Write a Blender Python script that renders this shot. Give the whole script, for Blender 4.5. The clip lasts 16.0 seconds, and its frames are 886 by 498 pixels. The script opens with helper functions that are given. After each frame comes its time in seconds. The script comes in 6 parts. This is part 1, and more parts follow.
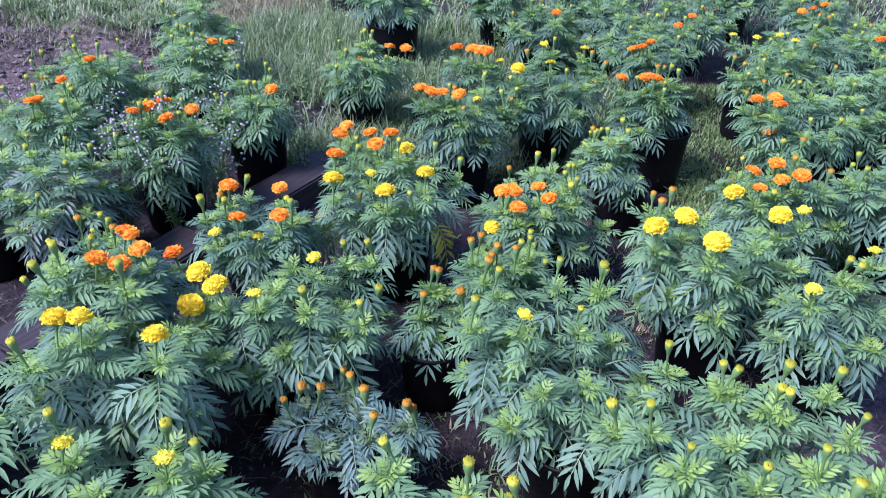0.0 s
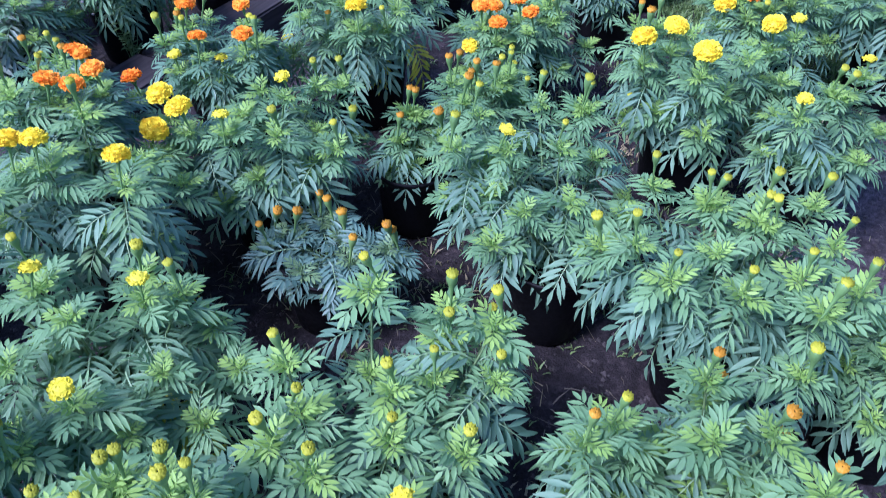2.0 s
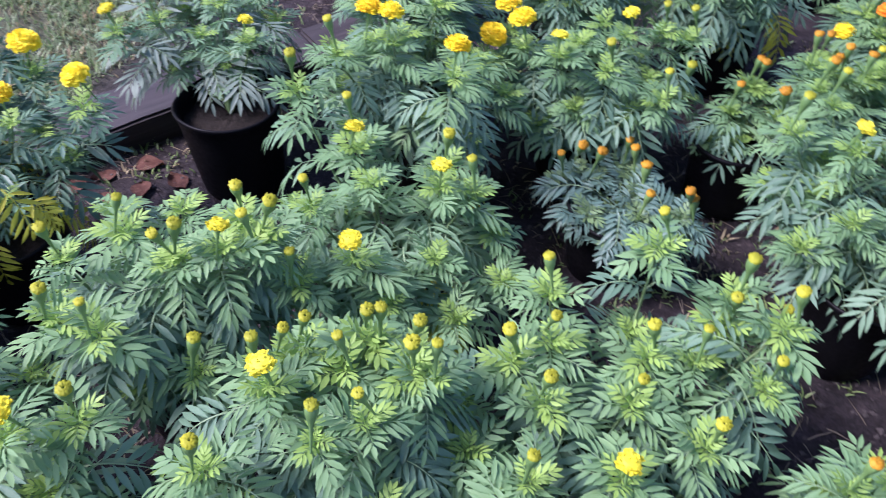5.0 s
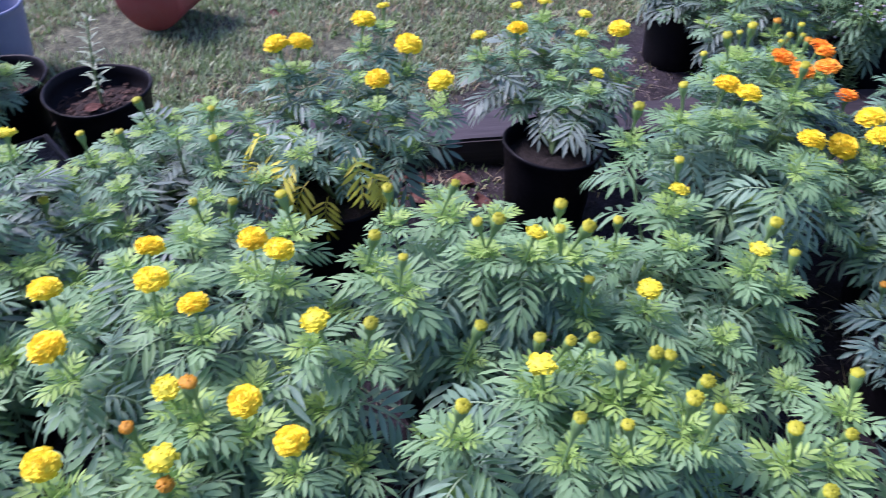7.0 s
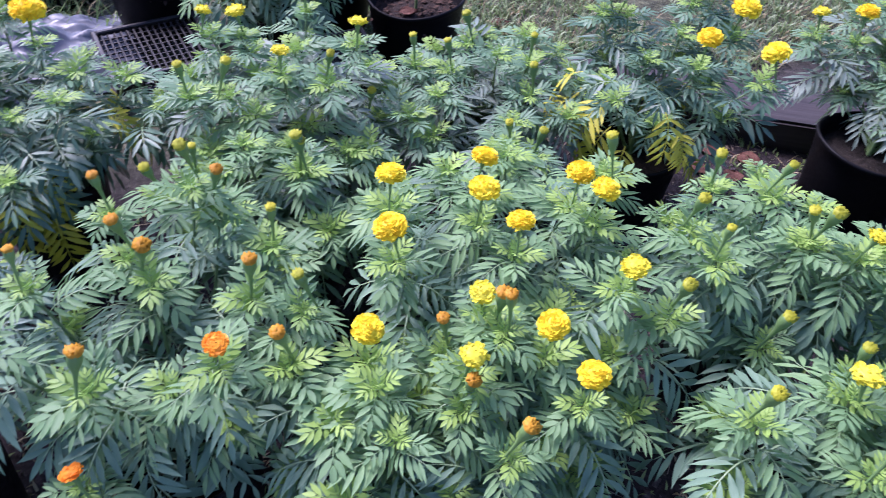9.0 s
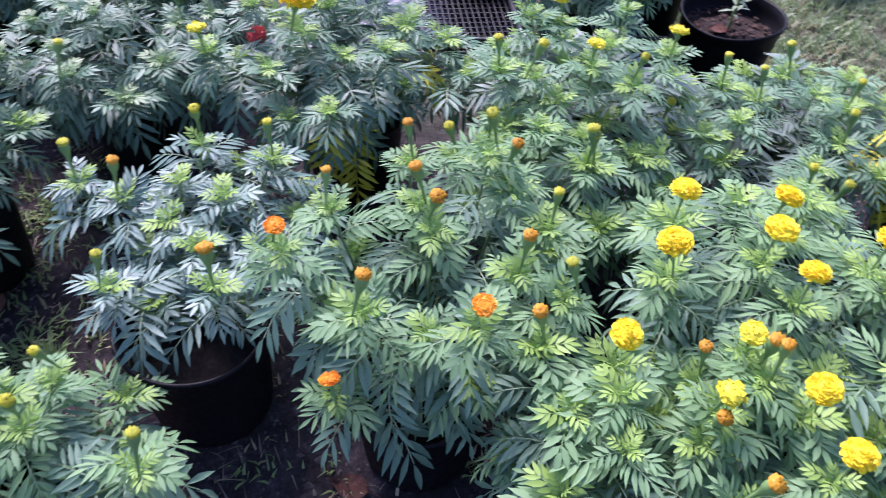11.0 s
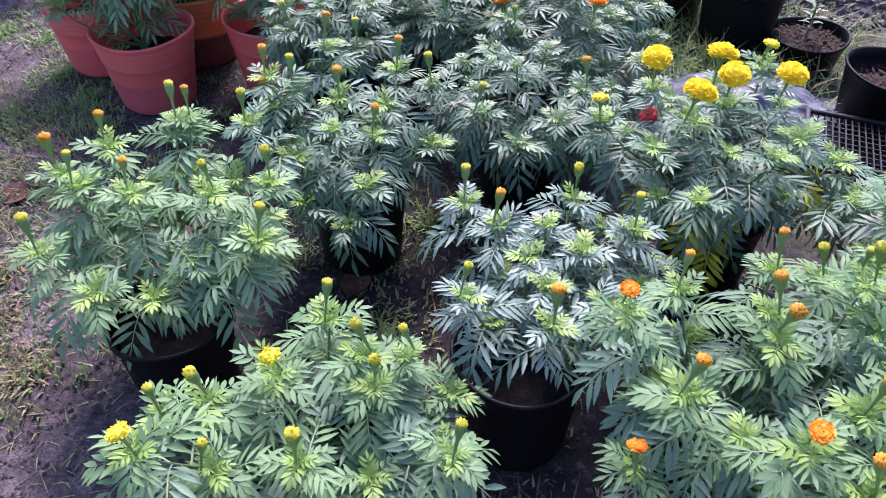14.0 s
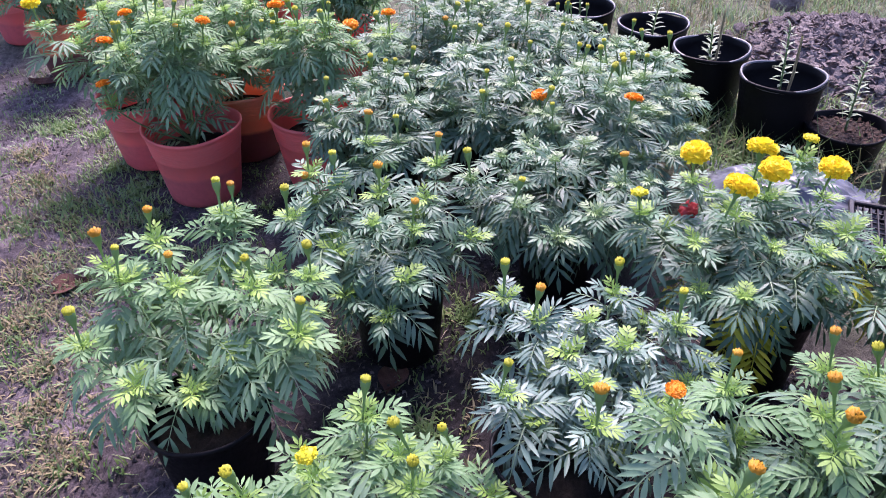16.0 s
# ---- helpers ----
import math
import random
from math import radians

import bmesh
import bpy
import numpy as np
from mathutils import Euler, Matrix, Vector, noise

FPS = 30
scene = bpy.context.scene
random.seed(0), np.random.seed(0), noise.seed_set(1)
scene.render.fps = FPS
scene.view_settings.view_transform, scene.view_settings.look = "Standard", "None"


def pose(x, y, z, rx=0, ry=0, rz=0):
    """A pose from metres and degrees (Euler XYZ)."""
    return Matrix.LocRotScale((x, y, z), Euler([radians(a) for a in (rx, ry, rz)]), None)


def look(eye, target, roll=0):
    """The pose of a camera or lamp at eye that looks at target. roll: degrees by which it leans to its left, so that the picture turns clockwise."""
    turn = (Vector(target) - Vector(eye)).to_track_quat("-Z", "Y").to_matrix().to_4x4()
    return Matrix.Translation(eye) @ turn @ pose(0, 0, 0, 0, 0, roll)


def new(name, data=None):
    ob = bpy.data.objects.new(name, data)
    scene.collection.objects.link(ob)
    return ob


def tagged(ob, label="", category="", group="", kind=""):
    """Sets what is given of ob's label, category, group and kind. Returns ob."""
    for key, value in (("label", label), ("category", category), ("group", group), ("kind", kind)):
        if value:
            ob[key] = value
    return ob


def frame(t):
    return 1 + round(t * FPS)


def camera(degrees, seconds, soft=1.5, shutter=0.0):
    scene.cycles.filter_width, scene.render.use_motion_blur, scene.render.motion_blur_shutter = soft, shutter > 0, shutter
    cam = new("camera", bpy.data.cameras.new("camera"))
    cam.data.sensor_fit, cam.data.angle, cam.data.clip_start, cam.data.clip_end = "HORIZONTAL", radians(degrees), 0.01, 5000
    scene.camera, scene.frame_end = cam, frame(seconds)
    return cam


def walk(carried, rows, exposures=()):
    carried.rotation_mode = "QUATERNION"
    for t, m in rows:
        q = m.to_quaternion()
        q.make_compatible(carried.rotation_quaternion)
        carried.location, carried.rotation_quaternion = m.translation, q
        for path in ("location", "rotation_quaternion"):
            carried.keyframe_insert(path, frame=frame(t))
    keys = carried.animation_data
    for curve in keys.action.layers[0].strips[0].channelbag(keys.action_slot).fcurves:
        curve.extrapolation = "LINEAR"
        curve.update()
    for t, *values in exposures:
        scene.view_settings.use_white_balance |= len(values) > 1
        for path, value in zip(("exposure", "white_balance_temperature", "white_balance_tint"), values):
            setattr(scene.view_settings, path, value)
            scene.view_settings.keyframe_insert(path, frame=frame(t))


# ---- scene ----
cam = camera(59.8, 16.0, soft=0.45, shutter=0.4)
PATH = [
    (0, (0.022, -0.005, 1.551), (-0.002, 1.682, 0.476), 0.7),
    (0.5, (0.016, 0.001, 1.532), (0.017, 1.645, 0.394), 0.8),
    (1, (0.012, 0.006, 1.505), (0.032, 1.591, 0.286), 0.9),
    (1.5, (0.011, 0.011, 1.482), (0.045, 1.525, 0.175), 0.9),
    (2, (0.015, 0.01, 1.458), (0.057, 1.452, 0.074), 1.0),
    (2.5, (0.027, 0.005, 1.444), (0.063, 1.383, -0.005), 1.2),
    (3, (0.02, 0.01, 1.425), (0.017, 1.336, -0.072), 1.6),
    (3.5, (-0.01, 0.011, 1.411), (-0.1, 1.297, -0.118), 2.1),
    (4, (-0.044, 0.007, 1.412), (-0.279, 1.262, -0.127), 1.9),
    (6.5, (-0.024, -0.076, 1.353), (-1.079, 1.027, 0.061), 1.6),
    (7, (-0.065, -0.133, 1.351), (-1.214, 0.845, 0.038), 2.2),
    (7.5, (-0.095, -0.183, 1.35), (-1.308, 0.668, 0.007), 2.8),
    (8, (-0.119, -0.232, 1.346), (-1.374, 0.499, -0.029), 3.3),
    (10.5, (-0.154, -0.399, 1.343), (-1.502, -0.25, -0.127), 3.8),
    (11, (-0.141, -0.416, 1.348), (-1.504, -0.432, -0.116), 3.5),
    (11.5, (-0.11, -0.427, 1.349), (-1.475, -0.617, -0.1), 3.0),
    (12, (-0.09, -0.444, 1.362), (-1.436, -0.796, -0.075), 2.5),
    (12.5, (-0.076, -0.454, 1.371), (-1.397, -0.95, -0.046), 1.8),
    (13, (-0.061, -0.465, 1.38), (-1.359, -1.076, -0.014), 1.2),
    (13.5, (-0.049, -0.476, 1.385), (-1.33, -1.169, 0.015), 0.8),
    (14, (-0.038, -0.487, 1.388), (-1.311, -1.252, 0.048), 0.1),
    (14.5, (-0.037, -0.49, 1.389), (-1.315, -1.311, 0.089), -0.6),
    (15, (-0.041, -0.49, 1.394), (-1.334, -1.352, 0.135), -1.2),
    (15.5, (-0.043, -0.493, 1.398), (-1.359, -1.385, 0.184), -1.7),
    (16, (-0.048, -0.499, 1.4), (-1.389, -1.417, 0.234), -1.8),
]
EXPOSURES = [(0.0, 1.30, 5200, 41), (1.0, 1.34, 4850, 38), (2.5, 1.33, 4860, 33), (4.0, 1.48, 5700, 34), (7.0, 1.37, 5500, 44), (11.0, 1.62, 5680, 42), (12.5, 1.70, 5780, 40), (16.0, 1.77, 6020, 44)]
walk(cam, [(t, look(eye, target, roll)) for t, eye, target, roll in PATH], EXPOSURES)

# ---------------------------------------------------------------- world and light
SUN_EL, SUN_AZ = radians(50), radians(-118)   # the azimuth turns clockwise from +y
world = bpy.data.worlds.new("sky")
scene.world = world
world.use_nodes = True
wn = world.node_tree.nodes
sky = wn.new("ShaderNodeTexSky")
sky.sky_type, sky.sun_disc = "NISHITA", False
sky.sun_elevation, sky.sun_rotation = SUN_EL, SUN_AZ
sky.air_density, sky.dust_density, sky.ozone_density = 1.0, 1.0, 2.0
world.node_tree.links.new(sky.outputs[0], wn["Background"].inputs[0])
wn["Background"].inputs[1].default_value = 0.105
sun = new("sun", bpy.data.lights.new("sun", "SUN"))
sun.data.energy, sun.data.angle, sun.data.color = 3.0, radians(22), (1.0, 0.94, 0.84)
sun_way = Vector((math.sin(SUN_AZ) * math.cos(SUN_EL), math.cos(SUN_AZ) * math.cos(SUN_EL), math.sin(SUN_EL)))
sun.matrix_world = look(sun_way * 30, (0, 0, 0))


# ---------------------------------------------------------------- materials
def nodes_of(name):
    m = bpy.data.materials.new(name)
    m.use_nodes = True
    nt = m.node_tree
    return m, nt, nt.nodes["Principled BSDF"]


def link(nt, a, b):
    nt.links.new(a, b)


def noise_tex(nt, scale, detail=4.0, rough=0.6, space="Object"):
    co = nt.nodes.new("ShaderNodeTexCoord")
    n = nt.nodes.new("ShaderNodeTexNoise")
    n.inputs["Scale"].default_value, n.inputs["Detail"].default_value, n.inputs["Roughness"].default_value = scale, detail, rough
    link(nt, co.outputs[space], n.inputs["Vector"])
    return n


def ramp(nt, fac, stops):
    r = nt.nodes.new("ShaderNodeValToRGB")
    while len(r.color_ramp.elements) < len(stops):
        r.color_ramp.elements.new(0.5)
    for e, (p, c) in zip(r.color_ramp.elements, stops):
        e.position, e.color = p, (*c, 1)
    link(nt, fac, r.inputs[0])
    return r


def mixed(nt, fac, a, b, mode="MIX"):
    m = nt.nodes.new("ShaderNodeMix")
    m.data_type, m.blend_type = "RGBA", mode
    for socket, v in ((m.inputs[0], fac), (m.inputs[6], a), (m.inputs[7], b)):
        if isinstance(v, (int, float)):
            socket.default_value = v
        elif isinstance(v, tuple):
            socket.default_value = (*v, 1)
        else:
            link(nt, v, socket)
    return m.outputs[2]


def bump(nt, bsdf, height, strength, distance):
    b = nt.nodes.new("ShaderNodeBump")
    b.inputs["Strength"].default_value, b.inputs["Distance"].default_value = strength, distance
    link(nt, height, b.inputs["Height"])
    link(nt, b.outputs[0], bsdf.inputs["Normal"])


def thin(nt, bsdf, colour, share):
    """Lets part of the light through a thin blade."""
    out = nt.nodes["Material Output"]
    t = nt.nodes.new("ShaderNodeBsdfTranslucent")
    if isinstance(colour, tuple):
        t.inputs[0].default_value = (*colour, 1)
    else:
        link(nt, colour, t.inputs[0])
    m = nt.nodes.new("ShaderNodeMixShader")
    m.inputs[0].default_value = share
    link(nt, bsdf.outputs[0], m.inputs[1])
    link(nt, t.outputs[0], m.inputs[2])
    link(nt, m.outputs[0], out.inputs[0])


def piece_random(nt):
    """A random value for each piece, whether it is an object or an island of a joined mesh."""
    oi, ge = nt.nodes.new("ShaderNodeObjectInfo"), nt.nodes.new("ShaderNodeNewGeometry")
    a = nt.nodes.new("ShaderNodeMath")
    a.operation = "MULTIPLY_ADD"
    a.inputs[1].default_value = 0.45
    link(nt, ge.outputs["Random Per Island"], a.inputs[0])
    b = nt.nodes.new("ShaderNodeMath")
    b.operation = "MULTIPLY"
    b.inputs[1].default_value = 0.55
    link(nt, oi.outputs["Random"], b.inputs[0])
    link(nt, b.outputs[0], a.inputs[2])
    return a.outputs[0]


def leaf_material(name, dark, mid, light, rough, through_share, sheen=0.5):
    m, nt, b = nodes_of(name)
    r = ramp(nt, piece_random(nt), [(0.0, dark), (0.5, mid), (1.0, light)])
    n = noise_tex(nt, 38.0, 3.0)
    c = mixed(nt, n.outputs[0], r.outputs[0], mixed(nt, 0.35, r.outputs[0], light))
    link(nt, c, b.inputs["Base Color"])
    n2 = noise_tex(nt, 420.0, 2.0)
    rr = ramp(nt, n2.outputs[0], [(0.3, (rough - 0.06,) * 3), (0.7, (rough + 0.10,) * 3)])
    link(nt, rr.outputs[0], b.inputs["Roughness"])
    b.inputs["Specular IOR Level"].default_value = sheen
    bump(nt, b, n2.outputs[0], 0.25, 0.001)
    thin(nt, b, mixed(nt, 0.45, c, (0.16, 0.35, 0.090)), through_share)
    return m


M_LEAF = leaf_material("marigold_leaf", (0.047, 0.100, 0.066), (0.097, 0.186, 0.118), (0.194, 0.318, 0.196), 0.52, 0.25, 0.40)
# darker leaf copies; some plants' shade is put into their colour
M_LEAF_DEEP = leaf_material("deep_green_marigold_leaf", (0.042, 0.100, 0.066), (0.077, 0.161, 0.104), (0.131, 0.238, 0.150), 0.48, 0.25, 0.58)
M_LEAF_BLUE = leaf_material("bluish_marigold_leaf", (0.050, 0.106, 0.083), (0.092, 0.172, 0.128), (0.152, 0.253, 0.185), 0.48, 0.16, 0.58)
# paler, greyer leaf colour
M_LEAF_PALE = leaf_material("greyish_pale_marigold_leaf", (0.090, 0.138, 0.103), (0.156, 0.216, 0.164), (0.245, 0.309, 0.243), 0.54, 0.24, 0.5)
# lighter leaf colour, for the young red-pot plants and other paler ones
M_LEAF_LIGHT = leaf_material("light_green_marigold_leaf", (0.104, 0.204, 0.119), (0.165, 0.298, 0.166), (0.246, 0.392, 0.217), 0.52, 0.42, 0.40)
# upper leaves: paler by age, with the light on the tops put in
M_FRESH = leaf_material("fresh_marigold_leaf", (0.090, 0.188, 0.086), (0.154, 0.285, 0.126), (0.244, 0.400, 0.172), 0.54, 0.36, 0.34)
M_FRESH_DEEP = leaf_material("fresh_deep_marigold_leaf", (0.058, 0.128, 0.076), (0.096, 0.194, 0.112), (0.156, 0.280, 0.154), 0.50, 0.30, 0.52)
M_YOUNG = leaf_material("marigold_young_leaf", (0.165, 0.300, 0.062), (0.265, 0.425, 0.085), (0.360, 0.535, 0.115), 0.55, 0.40)
M_TIP = leaf_material("paler_shoot_leaf", (0.11, 0.19, 0.085), (0.17, 0.27, 0.110), (0.25, 0.36, 0.145), 0.48, 0.28)
M_OLD = leaf_material("marigold_yellowed_leaf", (0.42, 0.38, 0.025), (0.58, 0.54, 0.030), (0.66, 0.62, 0.08), 0.55, 0.45)
M_RIB = leaf_material("pale_midrib", (0.13, 0.22, 0.11), (0.19, 0.30, 0.15), (0.26, 0.37, 0.19), 0.5, 0.2)
M_STEM = leaf_material("marigold_stem", (0.08, 0.15, 0.05), (0.11, 0.20, 0.06), (0.13, 0.17, 0.07), 0.5, 0.05)
M_CALYX = leaf_material("marigold_calyx", (0.085, 0.175, 0.055), (0.120, 0.225, 0.066), (0.165, 0.275, 0.080), 0.5, 0.1)
M_WEED = leaf_material("weed_leaf", (0.09, 0.17, 0.06), (0.14, 0.24, 0.08), (0.22, 0.32, 0.13), 0.5, 0.3)
M_GRASS = leaf_material("grass_blade", (0.07, 0.14, 0.04), (0.13, 0.22, 0.06), (0.26, 0.34, 0.12), 0.5, 0.3)
M_LAWN = leaf_material("pale_lawn_blade", (0.17, 0.24, 0.10), (0.26, 0.33, 0.16), (0.36, 0.41, 0.24), 0.5, 0.3)
M_STRAW = leaf_material("dry_grass_blade", (0.16, 0.13, 0.06), (0.28, 0.22, 0.12), (0.36, 0.31, 0.19), 0.7, 0.2, 0.3)
M_OLD_STRAW = leaf_material("old_straw", (0.075, 0.058, 0.042), (0.15, 0.118, 0.088), (0.27, 0.225, 0.175), 0.8, 0.1, 0.2)
M_PALE = leaf_material("seedling_leaf", (0.13, 0.19, 0.10), (0.20, 0.27, 0.15), (0.30, 0.36, 0.23), 0.5, 0.2)


def petal_material(name, deep, mid, light):
    m, nt, b = nodes_of(name)
    r = ramp(nt, piece_random(nt), [(0.0, deep), (0.45, mid), (1.0, light)])
    n = noise_tex(nt, 160.0, 2.0)
    c = mixed(nt, n.outputs[0], r.outputs[0], mixed(nt, 0.3, r.outputs[0], deep))
    link(nt, c, b.inputs["Base Color"])
    b.inputs["Roughness"].default_value, b.inputs["Specular IOR Level"].default_value = 0.55, 0.3
    thin(nt, b, c, 0.25)
    return m


M_YELLOW = petal_material("yellow_petal", (0.88, 0.64, 0.011), (0.94, 0.77, 0.014), (0.96, 0.85, 0.035))
M_ORANGE = petal_material("orange_petal", (0.86, 0.24, 0.008), (0.92, 0.35, 0.012), (0.95, 0.46, 0.03))
M_LEMON = petal_material("opening_yellow_petal", (0.58, 0.50, 0.015), (0.76, 0.68, 0.022), (0.84, 0.78, 0.05))
M_BUDTIP = petal_material("bud_tip_petal", (0.32, 0.35, 0.022), (0.47, 0.47, 0.024), (0.63, 0.58, 0.036))
M_RUST = petal_material("opening_orange_petal", (0.42, 0.20, 0.010), (0.58, 0.29, 0.014), (0.70, 0.40, 0.03))
M_VIOLET = petal_material("weed_flower_petal", (0.36, 0.33, 0.34), (0.48, 0.45, 0.46), (0.60, 0.57, 0.58))


def plastic(name, base, dusty, rough, dust, gloss=0.5):
    m, nt, b = nodes_of(name)
    n = noise_tex(nt, 14.0, 6.0, 0.65)
    f = ramp(nt, n.outputs[0], [(0.42, (0, 0, 0)), (0.75, (dust, dust, dust))])
    c = mixed(nt, f.outputs[0], base, dusty)
    oi = nt.nodes.new("ShaderNodeObjectInfo")
    c = mixed(nt, mixed(nt, oi.outputs["Random"], (0, 0, 0), (0.16, 0.16, 0.16)), c, dusty, "MIX")
    link(nt, c, b.inputs["Base Color"])
    n2 = noise_tex(nt, 90.0, 3.0)
    rr = ramp(nt, n2.outputs[0], [(0.3, (rough - 0.08,) * 3), (0.7, (rough + 0.12,) * 3)])
    link(nt, rr.outputs[0], b.inputs["Roughness"])
    b.inputs["Specular IOR Level"].default_value = gloss
    bump(nt, b, n.outputs[0], 0.35, 0.004)
    return m


M_BLACK = plastic("black_polythene", (0.003, 0.003, 0.004), (0.010, 0.009, 0.010), 0.5, 0.35, 0.13)
M_RED_PLAIN = plastic("old_red_plastic", (0.30, 0.045, 0.038), (0.26, 0.10, 0.08), 0.5, 0.5)


def stained_pot(name, top, low, line):
    """Plastic that has been sunk in soil: a darker, dirtier band up to an uneven line."""
    m = plastic(name, top, tuple(0.6 * c + 0.08 for c in top), 0.42, 0.5)
    nt = m.node_tree
    b = nt.nodes["Principled BSDF"]
    clean = b.inputs["Base Color"].links[0].from_socket
    co = nt.nodes.new("ShaderNodeTexCoord")
    sep = nt.nodes.new("ShaderNodeSeparateXYZ")
    link(nt, co.outputs["Object"], sep.inputs[0])
    n = noise_tex(nt, 9.0, 4.0)
    add = nt.nodes.new("ShaderNodeMath")
    add.operation = "MULTIPLY_ADD"
    add.inputs[1].default_value = 0.03
    link(nt, n.outputs[0], add.inputs[0])
    link(nt, sep.outputs["Z"], add.inputs[2])
    span = nt.nodes.new("ShaderNodeMapRange")
    span.inputs["From Min"].default_value, span.inputs["From Max"].default_value = line + 0.006, line + 0.022
    link(nt, add.outputs[0], span.inputs["Value"])
    n2 = noise_tex(nt, 40.0, 5.0, 0.7)
    dirty = mixed(nt, n2.outputs[0], tuple(0.75 * c for c in low), tuple(1.25 * c for c in low))
    both = mixed(nt, span.outputs[0], dirty, clean)
    link(nt, both, b.inputs["Base Color"])
    thin(nt, b, both, 0.42)
    return m


M_RED = stained_pot("faded_red_plastic", (0.84, 0.185, 0.160), (0.60, 0.150, 0.155), 0.115)
M_ORANGE_POT = stained_pot("faded_orange_plastic", (0.80, 0.28, 0.13), (0.15, 0.060, 0.060), 0.125)
# grey for the painted gloss on deep pot rims, and for wire
M_LIP = plastic("lip_glint_and_wire_grey", (0.11, 0.11, 0.115), (0.26, 0.25, 0.25), 0.4, 0.6)
M_CRATE = plastic("dark_crate_plastic", (0.008, 0.008, 0.010), (0.035, 0.033, 0.034), 0.42, 0.5, 0.35)
M_TAG = plastic("bright_red_plastic", (0.50, 0.018, 0.016), (0.45, 0.06, 0.04), 0.4, 0.2)
M_BUCKET = plastic("grey_blue_plastic", (0.16, 0.185, 0.26), (0.26, 0.28, 0.34), 0.45, 0.5)
M_TARP = plastic("grey_plastic_sheet", (0.085, 0.098, 0.125), (0.14, 0.152, 0.185), 0.46, 0.5)


def earth(name, stops, fine, lump):
    m, nt, b = nodes_of(name)
    n = noise_tex(nt, 3.2, 8.0, 0.7)
    r = ramp(nt, n.outputs[0], stops)
    n2 = noise_tex(nt, fine, 5.0, 0.75)
    g = ramp(nt, n2.outputs[0], [(0.35, (0.55, 0.55, 0.55)), (0.62, (1.1, 1.08, 1.05)), (0.8, (1.9, 1.8, 1.7))])
    c = mixed(nt, 1.0, r.outputs[0], g.outputs[0], "MULTIPLY")
    link(nt, c, b.inputs["Base Color"])
    b.inputs["Roughness"].default_value, b.inputs["Specular IOR Level"].default_value = 0.9, 0.2
    bump(nt, b, n2.outputs[0], 0.8, lump)
    return m


M_GROUND = earth("dark_soil_crumbs", [(0.30, (0.032, 0.027, 0.027)), (0.46, (0.070, 0.060, 0.060)), (0.60, (0.130, 0.112, 0.112)), (0.8, (0.20, 0.175, 0.165))], 95.0, 0.012)


